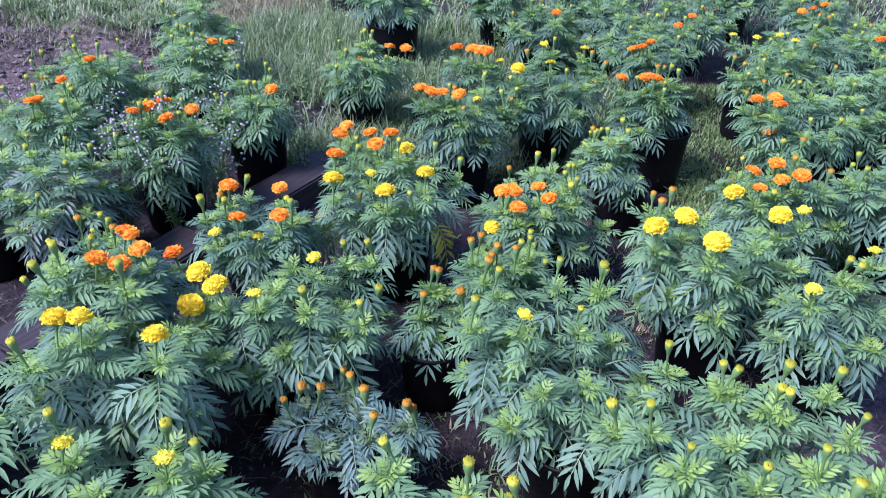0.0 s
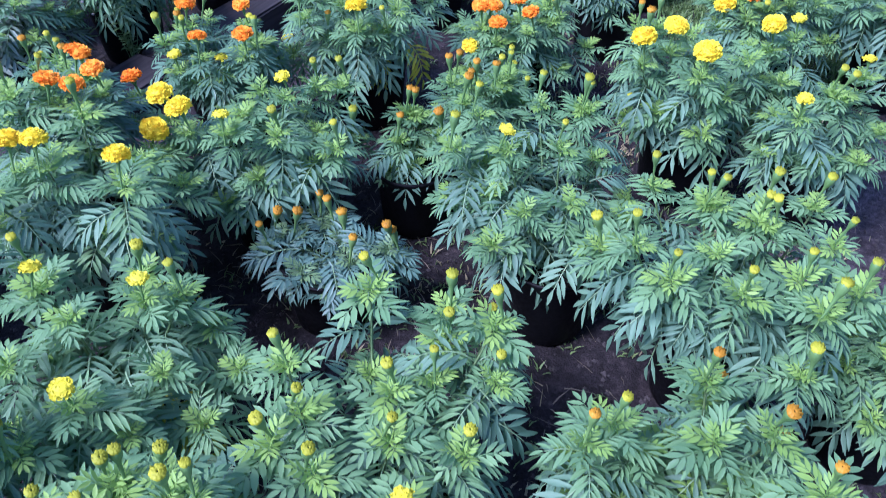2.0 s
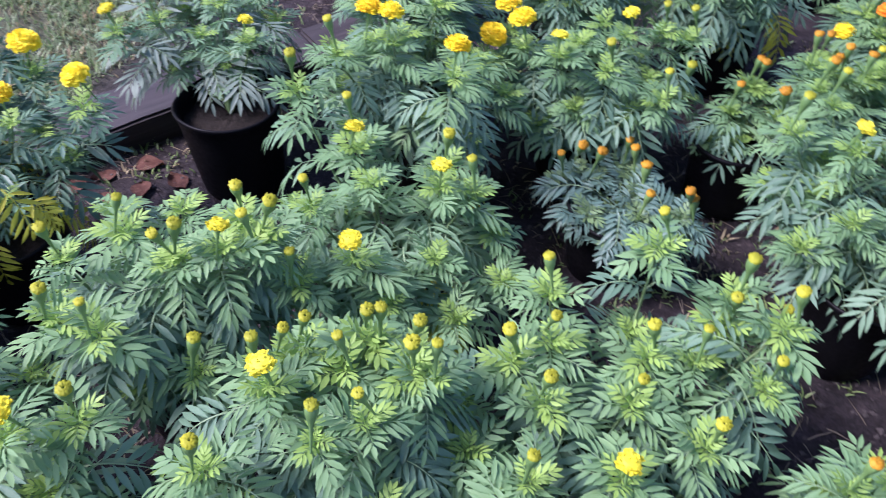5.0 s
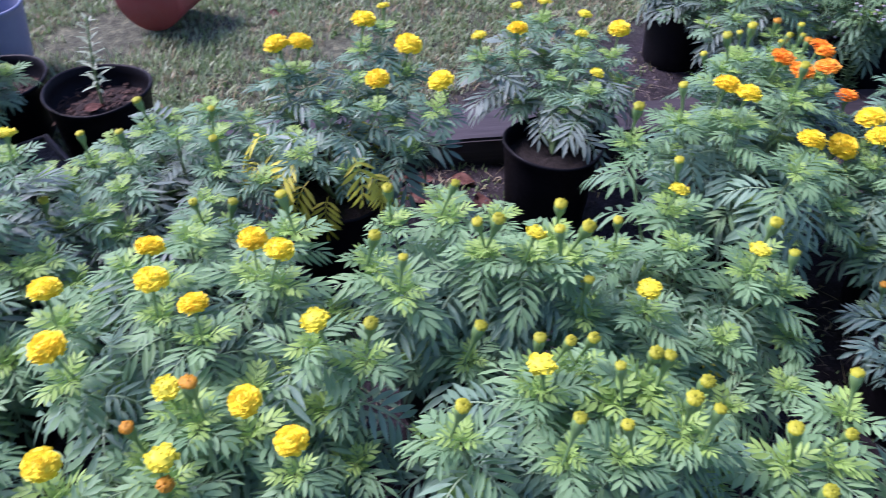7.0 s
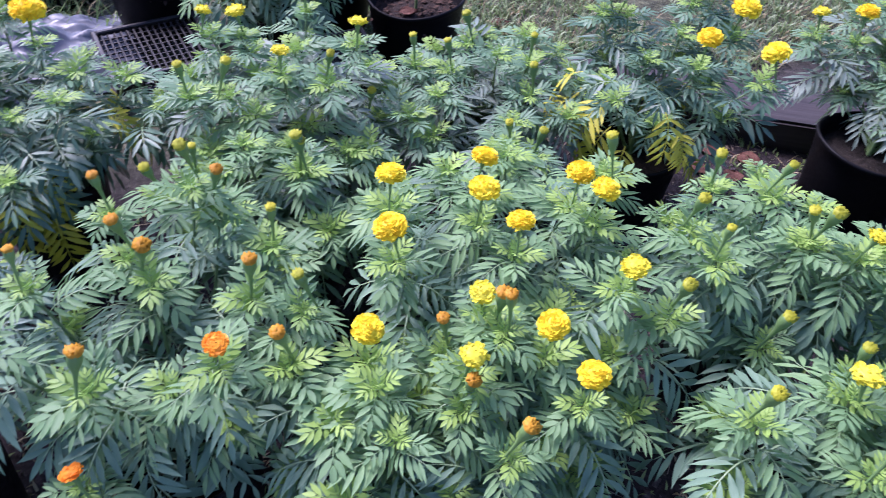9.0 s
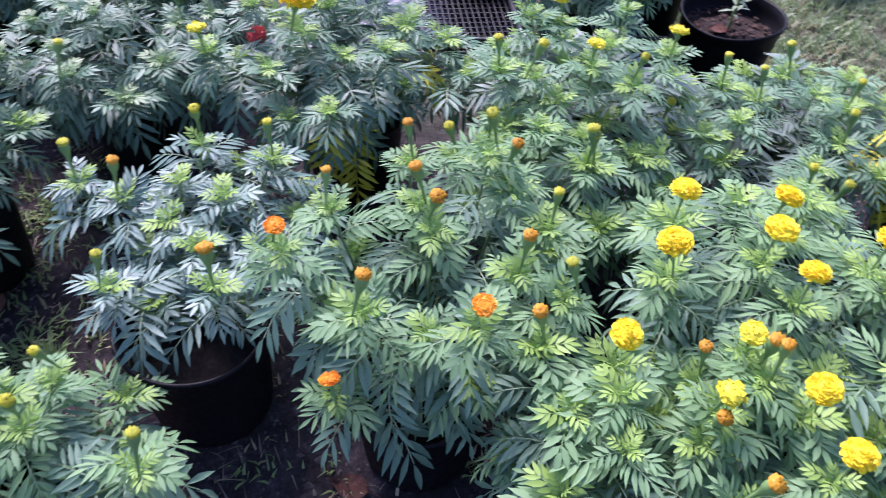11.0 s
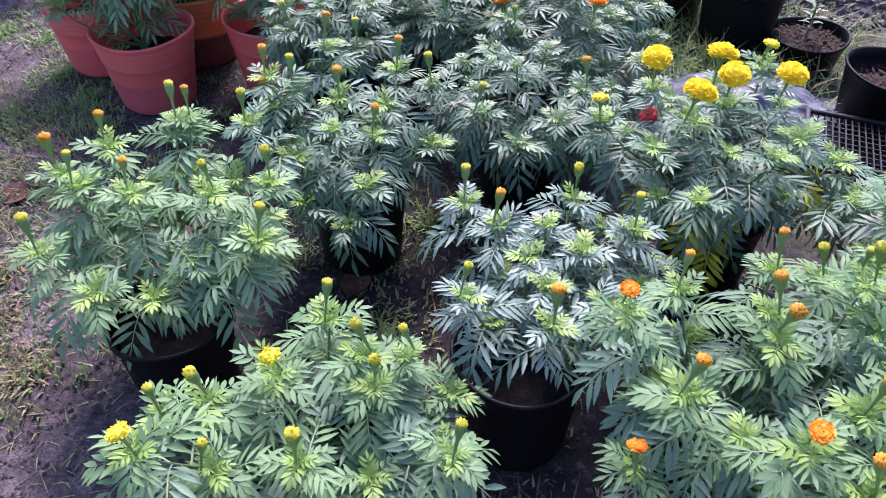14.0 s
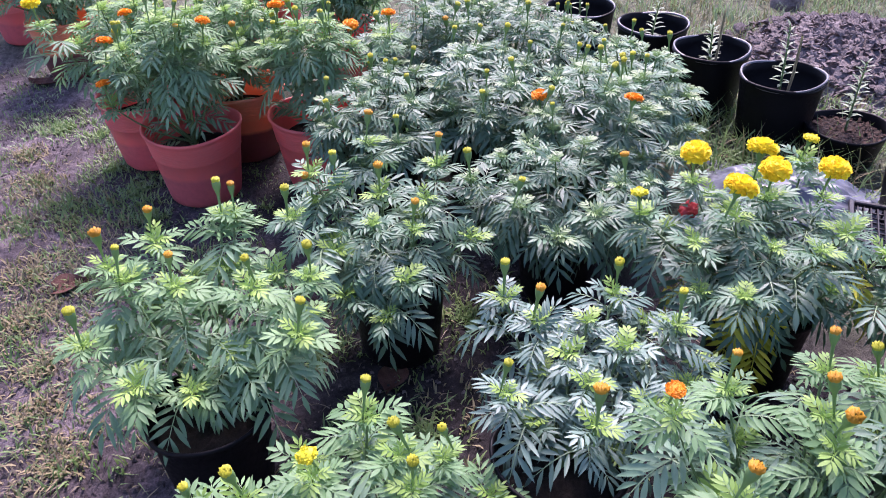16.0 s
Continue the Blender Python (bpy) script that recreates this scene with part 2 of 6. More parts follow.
def yard_material():
    """Dark damp soil between the pots, greyer and drier where the path runs past them."""
    m, nt, b = nodes_of("yard_soil")
    n = noise_tex(nt, 3.2, 8.0, 0.7)
    damp = ramp(nt, n.outputs[0], [(0.30, (0.015, 0.012, 0.014)), (0.48, (0.037, 0.030, 0.034)), (0.64, (0.070, 0.058, 0.064)), (0.85, (0.12, 0.10, 0.105))])
    dry = ramp(nt, n.outputs[0], [(0.30, (0.050, 0.040, 0.046)), (0.46, (0.112, 0.090, 0.100)), (0.60, (0.195, 0.160, 0.172)), (0.8, (0.29, 0.242, 0.245))])
    co = nt.nodes.new("ShaderNodeTexCoord")
    dot = nt.nodes.new("ShaderNodeVectorMath")
    dot.operation = "DOT_PRODUCT"
    dot.inputs[1].default_value = (0.836, -0.545, 0.0)
    link(nt, co.outputs["Object"], dot.inputs[0])
    wide = noise_tex(nt, 1.4, 3.0)
    add = nt.nodes.new("ShaderNodeMath")
    add.operation = "MULTIPLY_ADD"
    add.inputs[1].default_value = 0.9
    link(nt, wide.outputs[0], add.inputs[0])
    link(nt, dot.outputs["Value"], add.inputs[2])
    span = nt.nodes.new("ShaderNodeMapRange")
    span.inputs["From Min"].default_value, span.inputs["From Max"].default_value = 0.32, 0.95
    link(nt, add.outputs[0], span.inputs["Value"])
    c = mixed(nt, span.outputs[0], damp.outputs[0], dry.outputs[0])
    sep = nt.nodes.new("ShaderNodeSeparateXYZ")
    link(nt, co.outputs["Object"], sep.inputs[0])
    lawn = nt.nodes.new("ShaderNodeMapRange")
    lawn.inputs["From Min"].default_value, lawn.inputs["From Max"].default_value = -1.75, -2.15
    link(nt, sep.outputs["X"], lawn.inputs["Value"])
    turf = ramp(nt, n.outputs[0], [(0.35, (0.085, 0.095, 0.055)), (0.6, (0.155, 0.168, 0.100)), (0.8, (0.23, 0.24, 0.15))])
    c = mixed(nt, lawn.outputs[0], c, turf.outputs[0])
    # the bank of bare brown earth behind the pots
    place = nt.nodes.new("ShaderNodeMapping")
    place.vector_type = "TEXTURE"
    place.inputs["Location"].default_value, place.inputs["Scale"].default_value = (-3.1, 4.06, 0.0), (1.8, 0.56, 1.0)
    link(nt, co.outputs["Object"], place.inputs[0])
    reach = nt.nodes.new("ShaderNodeVectorMath")
    reach.operation = "LENGTH"
    link(nt, place.outputs[0], reach.inputs[0])
    ragged = nt.nodes.new("ShaderNodeMath")
    ragged.operation = "MULTIPLY_ADD"
    ragged.inputs[1].default_value = 0.5
    link(nt, n.outputs[0], ragged.inputs[0])
    link(nt, reach.outputs["Value"], ragged.inputs[2])
    bare = nt.nodes.new("ShaderNodeMapRange")
    bare.inputs["From Min"].default_value, bare.inputs["From Max"].default_value = 1.35, 1.12
    link(nt, ragged.outputs[0], bare.inputs["Value"])
    brown = ramp(nt, n.outputs[0], [(0.32, (0.052, 0.042, 0.040)), (0.52, (0.150, 0.122, 0.110)), (0.75, (0.32, 0.265, 0.235))])
    c = mixed(nt, bare.outputs[0], c, brown.outputs[0])
    n3 = noise_tex(nt, 22.0, 6.0, 0.8)
    h = ramp(nt, n3.outputs[0], [(0.38, (0.45, 0.43, 0.42)), (0.55, (1.0, 1.0, 1.0)), (0.68, (1.9, 1.75, 1.65))])
    c = mixed(nt, 1.0, c, h.outputs[0], "MULTIPLY")
    n2 = noise_tex(nt, 95.0, 5.0, 0.75)
    g = ramp(nt, n2.outputs[0], [(0.35, (0.5, 0.5, 0.5)), (0.62, (1.1, 1.08, 1.05)), (0.8, (2.0, 1.9, 1.8))])
    link(nt, mixed(nt, 1.0, c, g.outputs[0], "MULTIPLY"), b.inputs["Base Color"])
    b.inputs["Roughness"].default_value, b.inputs["Specular IOR Level"].default_value = 0.85, 0.25
    bump(nt, b, n2.outputs[0], 0.9, 0.012)
    return m


M_YARD = yard_material()
M_SOIL = earth("potting_soil", [(0.35, (0.012, 0.010, 0.009)), (0.6, (0.032, 0.026, 0.022)), (0.8, (0.07, 0.055, 0.045))], 120.0, 0.01)
M_BARE = earth("pot_soil_brown", [(0.35, (0.022, 0.016, 0.014)), (0.6, (0.050, 0.036, 0.031)), (0.8, (0.10, 0.075, 0.066))], 90.0, 0.015)
M_STONE = earth("grey_rubble", [(0.3, (0.110, 0.092, 0.090)), (0.55, (0.220, 0.186, 0.178)), (0.8, (0.38, 0.33, 0.31))], 60.0, 0.008)
M_DRY = earth("dry_leaf_brown", [(0.3, (0.080, 0.035, 0.028)), (0.55, (0.150, 0.072, 0.054)), (0.8, (0.26, 0.15, 0.115))], 70.0, 0.003)

M_BARK = earth("bark_mulch", [(0.3, (0.035, 0.022, 0.018)), (0.55, (0.08, 0.048, 0.036)), (0.8, (0.16, 0.10, 0.075))], 70.0, 0.003)

def wood(name):
    m, nt, b = nodes_of(name)
    co = nt.nodes.new("ShaderNodeTexCoord")
    mp = nt.nodes.new("ShaderNodeMapping")
    mp.inputs["Scale"].default_value = (3.0, 60.0, 60.0)
    link(nt, co.outputs["Object"], mp.inputs[0])
    n = nt.nodes.new("ShaderNodeTexNoise")
    n.inputs["Scale"].default_value, n.inputs["Detail"].default_value = 1.0, 6.0
    link(nt, mp.outputs[0], n.inputs["Vector"])
    r = ramp(nt, n.outputs[0], [(0.3, (0.014, 0.011, 0.012)), (0.6, (0.034, 0.027, 0.028)), (0.85, (0.070, 0.056, 0.054))])
    link(nt, r.outputs[0], b.inputs["Base Color"])
    b.inputs["Roughness"].default_value = 0.72
    bump(nt, b, n.outputs[0], 0.5, 0.004)
    return m


M_WOOD = wood("damp_dark_board")


# ---------------------------------------------------------------- mesh helpers
def mesh_np(name, verts, tris, mats, index=None, smooth=True):
    """A mesh from arrays of vertices and triangles."""
    me = bpy.data.meshes.new(name)
    v, t = np.asarray(verts, np.float32), np.asarray(tris, np.int32)
    me.vertices.add(len(v))
    me.vertices.foreach_set("co", v.ravel())
    me.loops.add(t.size)
    me.loops.foreach_set("vertex_index", t.ravel())
    me.polygons.add(len(t))
    me.polygons.foreach_set("loop_start", np.arange(0, t.size, 3, dtype=np.int32))
    me.polygons.foreach_set("loop_total", np.full(len(t), 3, np.int32))
    for m in mats:
        me.materials.append(m)
    if index is not None:
        me.polygons.foreach_set("material_index", np.asarray(index, np.int32))
    me.polygons.foreach_set("use_smooth", np.full(len(t), smooth))
    me.update()
    me.validate()
    return me


def joined(parts):
    """Joins (verts, tris, material index) triples."""
    vs, ts, ix, at = [], [], [], 0
    for v, t, i in parts:
        vs.append(v)
        ts.append(np.asarray(t) + at)
        ix.append(np.broadcast_to(i, len(t)))
        at += len(v)
    return np.concatenate(vs), np.concatenate(ts), np.concatenate(ix)


def child(name, data, parent, m=None, label="", kind=""):
    ob = new(name, data)
    ob.parent = parent
    if m is not None:
        ob.matrix_basis = m
    return tagged(ob, label=label, kind=kind)


def thing(name, m, label, category, group=""):
    ob = new(name)
    ob.empty_display_size = 0.1
    ob.matrix_basis = m
    return tagged(ob, label=label, category=category, group=group)


def lathe(profile, seg, wobble=0.0, rng=None, oval=0.0):
    """Turns a list of (radius, height) about z; wobble dents it as soft plastic is dented."""
    p = np.array(profile, float)
    a = np.linspace(0, 2 * np.pi, seg, endpoint=False)
    ph = rng.uniform(0, 6.28, 4) if rng is not None else np.zeros(4)
    d = 1 + wobble * (np.sin(2 * a + ph[0]) + 0.6 * np.sin(3 * a + ph[1]) + 0.4 * np.sin(5 * a + ph[2])) + oval * np.cos(2 * a + ph[3])
    v = np.stack([p[:, :1] * (np.cos(a) * d), p[:, :1] * (np.sin(a) * d), np.repeat(p[:, 1:], seg, 1)], -1).reshape(-1, 3)
    i, j = np.meshgrid(np.arange(len(p) - 1), np.arange(seg), indexing="ij")
    q = np.stack([i * seg + j, i * seg + (j + 1) % seg, (i + 1) * seg + (j + 1) % seg, (i + 1) * seg + j], -1).reshape(-1, 4)
    return v, np.concatenate([q[:, [0, 1, 2]], q[:, [0, 2, 3]]])


def tube(points, radii, seg=5):
    """A tapered tube along a line of points."""
    pts = np.asarray(points, float)
    tang = np.gradient(pts, axis=0)
    tang /= np.linalg.norm(tang, axis=1, keepdims=True) + 1e-9
    ref = np.where(np.abs(tang[:, 2:]) > 0.9, [[1.0, 0, 0]], [[0, 0, 1.0]])
    u = np.cross(tang, ref)
    u /= np.linalg.norm(u, axis=1, keepdims=True) + 1e-9
    w = np.cross(tang, u)
    a = np.linspace(0, 2 * np.pi, seg, endpoint=False)
    r = np.asarray(radii, float)[:, None, None]
    v = (pts[:, None] + r * (np.cos(a)[None, :, None] * u[:, None] + np.sin(a)[None, :, None] * w[:, None])).reshape(-1, 3)
    n = len(pts)
    i, j = np.meshgrid(np.arange(n - 1), np.arange(seg), indexing="ij")
    q = np.stack([i * seg + j, i * seg + (j + 1) % seg, (i + 1) * seg + (j + 1) % seg, (i + 1) * seg + j], -1).reshape(-1, 4)
    return v, np.concatenate([q[:, [0, 1, 2]], q[:, [0, 2, 3]]])


def basis(d, up, s):
    """The 3 x 3 that lays a leaf's x along d and its z towards up, s long."""
    x = d / np.linalg.norm(d)
    y = np.cross(up, x)
    y /= np.linalg.norm(y) + 1e-9
    return np.stack([x, y, np.cross(x, y)], 1) * s


def placed(m3, at):
    m = Matrix.Identity(4)
    for r in range(3):
        for c in range(3):
            m[r][c] = float(m3[r, c])
        m[r][3] = float(at[r])
    return m


# ---------------------------------------------------------------- marigold leaves, blooms and buds
def leaflet(base, way, up, length, width, curl, full, sweep=0.0):
    side = np.cross(way, up)
    side /= np.linalg.norm(side) + 1e-9
    dn = -up

    def at(s, o, z=0.0):
        return base + way * (length * s) + side * (width * o + sweep * length * s * s) + dn * (curl * length * s * s) + up * z

    if full:
        rise = 0.34 * width
        v = [at(0, 0), at(0.28, 0), at(0.56, 0), at(0.80, 0), at(1, 0)]
        for sgn in (1, -1):
            v += [at(0.20, 0.62 * sgn, rise), at(0.47, sgn, rise), at(0.77, 0.60 * sgn, rise * 0.6)]
        t = [(0, 1, 5), (1, 6, 5), (1, 2, 6), (2, 7, 6), (2, 3, 7), (3, 4, 7), (0, 8, 1), (1, 8, 9), (1, 9, 2), (2, 9, 10), (2, 10, 3), (3, 10, 4)]
    else:
        v = [at(0, 0), at(0.28, 0.85), at(0.62, 0.85), at(1, 0), at(0.28, -0.85), at(0.62, -0.85)]
        t = [(0, 2, 1), (0, 3, 2), (0, 4, 5), (0, 5, 3)]
    return np.array(v), [f[::-1] for f in t]


def leaf_geo(rng, pairs, full, droop, narrow=1.0, rise=0.42):
    """A pinnate leaf one long, along x, its upper side towards z; its leaflets grow out of one midrib."""
    bend = rng.uniform(-0.07, 0.07)

    def mid(s):
        return np.array([s * (1 - 0.12 * droop * s), bend * s * s, rise * s - droop * s * s])

    spots = [0.0, *np.linspace(0.16, 0.82, pairs), 0.94]
    verts, tris = [], []
    for s in spots:
        w = 0.014 - 0.008 * s
        verts += [mid(s) + [0, -w, 0], mid(s) + [0, w, 0]]
    for k in range(len(spots) - 1):
        a, b = 2 * k, 2 * k + 2
        tris += [(a, b, a + 1), (b, b + 1, a + 1)]

    ribs = len(tris)

    def grow(root, way, up, ln, half, curl, sweep=0.0):
        v, t = leaflet(verts[root], way, up, ln, half, curl, full, sweep)
        at = len(verts) - 1
        verts.extend(v[1:])
        tris.extend([tuple(root if q == 0 else at + q for q in f) for f in t])

    for k in range(1, pairs + 1):
        s = spots[k]
        f = mid(s + 0.05) - mid(s)
        f /= np.linalg.norm(f)
        up = np.array([-f[2], 0, f[0]])
        big = 0.27 + 0.29 * math.sin(math.pi * (0.12 + 0.74 * s))
        for sgn, root in ((1, 2 * k + 1), (-1, 2 * k)):
            ang = radians(rng.uniform(60, 74) - 34 * s)
            way = f * math.cos(ang) + (np.array([0, sgn, 0.0]) + up * rng.uniform(-0.16, 0.10)) * math.sin(ang)
            way /= np.linalg.norm(way)
            nrm = up - way * np.dot(up, way)
            nrm /= np.linalg.norm(nrm)
            ln = big * rng.uniform(0.90, 1.08)
            grow(root, way, nrm, ln, (0.092 * ln + 0.004) * narrow, rng.uniform(0.02, 0.34), sgn * rng.uniform(-0.02, 0.16))
    f = mid(1.0) - mid(0.93)
    f /= np.linalg.norm(f)
    grow(2 * (pairs + 1), f, np.array([-f[2], 0, f[0]]), 0.40, 0.050 * narrow, 0.2)
    return np.array(verts), np.array(tris), np.arange(len(tris)) < ribs


rng0 = np.random.default_rng(5)
LEAF_FINE = [leaf_geo(rng0, p, True, d) for p, d in ((5, 0.45), (6, 0.6), (5, 0.75), (6, 0.9), (5, 1.0), (6, 1.1), (5, 0.8), (6, 0.6))]
LEAF_FAR = [leaf_geo(rng0, 5, False, d, 1.08) for d in (0.5, 0.7, 0.9, 1.05)]
YOUNG_GEO = [leaf_geo(rng0, 4, False, d, 1.6, 0.5) for d in (0.35, 0.6, 0.8)]
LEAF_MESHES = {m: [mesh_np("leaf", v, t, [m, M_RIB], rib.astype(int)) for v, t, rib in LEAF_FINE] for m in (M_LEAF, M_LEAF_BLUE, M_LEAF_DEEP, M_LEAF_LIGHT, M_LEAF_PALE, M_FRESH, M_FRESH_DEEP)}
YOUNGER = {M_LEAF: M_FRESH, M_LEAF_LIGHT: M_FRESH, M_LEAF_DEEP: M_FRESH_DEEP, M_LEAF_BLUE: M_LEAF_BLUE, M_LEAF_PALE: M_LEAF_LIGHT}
OLD_MESH = [mesh_np("old_leaf", v, t, [M_OLD]) for v, t, _ in LEAF_FINE[3:6]]


def sprout_geo(rng):
    """The open crown of young leaves at a shoot's end, about 0.1 across: a small upright tuft inside spreading leaves."""
    parts = []
    for k in range(8):
        a = 2.4 * k + rng.uniform(-0.3, 0.3)
        el = radians(66 - 7.5 * k + rng.uniform(-8, 8))
        d = np.array([math.cos(a) * math.cos(el), math.sin(a) * math.cos(el), math.sin(el)])
        up = np.array([-math.cos(a) * math.sin(el), -math.sin(a) * math.sin(el), math.cos(el)])
        v, t, _ = YOUNG_GEO[k % 3]
        parts.append((v @ basis(d, up, 0.024 + 0.0058 * k).T + [0, 0, -0.002 * k], t, 0 if k < 5 else 1))
    return joined(parts)


SPROUT_GEO = [sprout_geo(np.random.default_rng(30 + k)) for k in range(4)]


def pompom_mesh(name, seed, mat, r, flat, loose):
    """A double bloom: rings of ruffled petals over a dome, on a green calyx and stalk."""
    rng = np.random.default_rng(seed)
    parts = []
    rings = 10
    for k in range(rings):
        th = radians(104 - k * 98 / (rings - 1))
        count = max(3, int(round(26 * math.sin(th) + 1)))
        for j in range(count):
            a = 2 * math.pi * (j + 0.5 * (k % 2)) / count + rng.uniform(-0.12, 0.12)
            t2 = th + rng.uniform(-0.10, 0.10)
            d = np.array([math.sin(t2) * math.cos(a), math.sin(t2) * math.sin(a), flat * math.cos(t2)])
            side = np.array([-math.sin(a), math.cos(a), 0])
            side = side * math.cos(0.3) + np.array([0, 0, 1]) * rng.uniform(-0.35, 0.35)
            reach = r * rng.uniform(0.95 - loose, 1.04)
            w = r * rng.uniform(0.12, 0.18)
            out = np.cross(side, d)
            inner, mid, tip = d * reach * 0.5, d * reach * 0.84, d * reach + out * rng.uniform(-0.10, 0.16) * r
            wob = out * r * rng.uniform(-0.10, 0.10)
            v = np.array([inner - side * w * 0.35, inner + side * w * 0.35, mid - side * w * 0.9, mid + side * w * 0.9,
                          tip - side * w + wob, tip + d * r * 0.05, tip + side * w - wob, mid + out * r * 0.05])
            t = [(0, 1, 7), (0, 7, 2), (1, 3, 7), (2, 7, 4), (7, 5, 4), (7, 6, 5), (7, 3, 6)]
            parts.append((v, t, 0))
    v, t = lathe([(0.001, 0.78 * r * flat), (0.42 * r, 0.68 * r * flat), (0.7 * r, 0.35 * r * flat), (0.78 * r, 0.0), (0.5 * r, -0.2 * r * flat)], 14)
    parts.append((v, t, 0))
    return mesh_np(name, *joined(parts)[:2], [mat], smooth=False)


def calyx_mesh(name, r, stalk):
    parts = []
    prof = [(0.0018, -stalk), (0.0022, -stalk * 0.5), (0.0034, -0.55 * r - 0.008), (0.30 * r, -0.45 * r), (0.36 * r, -0.1 * r), (0.33 * r, 0.1 * r)]
    v, t = lathe(prof, 8)
    parts.append((v, t, 0))
    return mesh_np(name, *joined(parts)[:2], [M_CALYX])


def bud_mesh(name, seed, tip_mat, r, open_share):
    """A closed or opening bud: a ribbed green cup with a tuft of petals on a stalk that widens below it."""
    rng = np.random.default_rng(seed)
    h = 2.9 * r
    v, t = lathe([(0.0016, -0.080), (0.0020, -0.04), (0.0030, -0.014), (0.40 * r, -0.004), (0.62 * r, 0.12 * h), (0.86 * r, 0.36 * h), (0.97 * r, 0.60 * h), (0.95 * r, 0.78 * h), (0.88 * r, 0.86 * h), (0.5 * r, 0.90 * h)], 10)
    a = np.arctan2(v[:, 1], v[:, 0])
    rib = (1 + 0.05 * np.cos(5 * a))[:, None]
    v[:, :2] *= np.where(v[:, 2:] > 0, rib, 1)
    parts = [(v, t, 0)]
    # the ragged petal tips that push out of the cup, round a hollow middle
    fl = 1 + 0.55 * open_share
    v, t = lathe([(0.84 * r, 0.74 * h), (1.02 * r * fl, 1.04 * h), (0.74 * r, 1.0 * h), (0.68 * r * fl, 1.14 * h), (0.40 * r, 1.05 * h), (0.30 * r, 1.15 * h), (0.001, 1.04 * h)], 20)
    k = np.arange(len(v))
    crest = np.isin(k // 20, (1, 3, 5))
    v[:, 2] += np.where(crest, np.where(k % 2 == 0, 0.07, -0.06) * h + rng.normal(0, 0.03 * h, len(v)), 0)
    v[:, :2] *= np.where(crest, 1 + rng.normal(0, 0.06, len(v)), 1)[:, None]
    parts.append((v, t, 1))
    v, t, ix = joined(parts)
    return mesh_np(name, v, t, [M_CALYX, tip_mat], ix)


YELLOW_MESH = [pompom_mesh("yellow_bloom", 60 + k, M_YELLOW, 0.030, 0.70, 0.10) for k in range(4)]
ORANGE_MESH = [pompom_mesh("orange_bloom", 70 + k, M_ORANGE, 0.026, 0.48, 0.16) for k in range(4)]
LEMON_MESH = [pompom_mesh("small_yellow_bloom", 80 + k, M_LEMON, 0.020, 0.5, 0.45) for k in range(3)]
SMALL_ORANGE_MESH = [pompom_mesh("small_orange_bloom", 85 + k, M_ORANGE, 0.0175, 0.36, 0.3) for k in range(2)]
CALYX_MESH = calyx_mesh("calyx", 0.030, 0.095)
SMALL_CALYX_MESH = calyx_mesh("small_calyx", 0.021, 0.075)
BUD_MESH = [bud_mesh("green_bud", 90 + k, M_BUDTIP, r, 0.0) for k, r in enumerate((0.0084, 0.0096, 0.0108))]
RUST_MESH = [bud_mesh("orange_bud", 95 + k, M_RUST, r, o) for k, (r, o) in enumerate(((0.0090, 0.05), (0.0100, 0.18), (0.0108, 0.30)))]


# ---------------------------------------------------------------- pots
def pot_mesh(name, seed, mat, r, h, ribs, soil_at, taper=0.84):
    """A soft nursery pot with a rolled rim, ribs under it, a wall of real thickness and a floor."""
    rng = np.random.default_rng(seed)
    low = r * taper
    side = lambda z: low + (r - low) * z / h
    prof = [(0.001, 0.0), (low * 0.96, 0.0), (low, 0.006)]
    z = 0.03
    while z < h - 0.10 * (1 if ribs else 0) - 0.02:
        prof.append((side(z), z))
        z += 0.035
    if ribs:
        z = h - 0.09
        while z < h - 0.02:
            prof += [(side(z) - 0.001, z), (side(z) + 0.0022, z + 0.003), (side(z) - 0.001, z + 0.006)]
            z += 0.010
    prof += [(side(h) + 0.001, h - 0.014), (side(h) + 0.005, h - 0.008), (side(h) + 0.005, h - 0.001), (side(h) + 0.001, h + 0.002), (side(h) - 0.004, h - 0.003)]
    prof += [(side(h) - 0.006, h - 0.03), (side(soil_at) - 0.006, soil_at - 0.01), (0.001, soil_at - 0.012)]
    v, t = lathe(prof, 40, 0.013, rng, 0.02)
    top = (v[:, 2] / h).clip(0, 1)
    v[:, 2] += 0.006 * top * np.sin(2 * np.arctan2(v[:, 1], v[:, 0]) + rng.uniform(0, 6))
    return mesh_np(name, v, t, [mat])


def soil_mesh(name, seed, mat, r, z):
    rng = np.random.default_rng(seed)
    prof = [(r * s, z + 0.010 * (1 - s * s)) for s in np.linspace(1.0, 0.02, 9)]
    v, t = lathe(prof, 28)
    v[:, 2] += rng.normal(0, 0.0035, len(v))
    return mesh_np(name, v, t, [mat])


POTS = {}


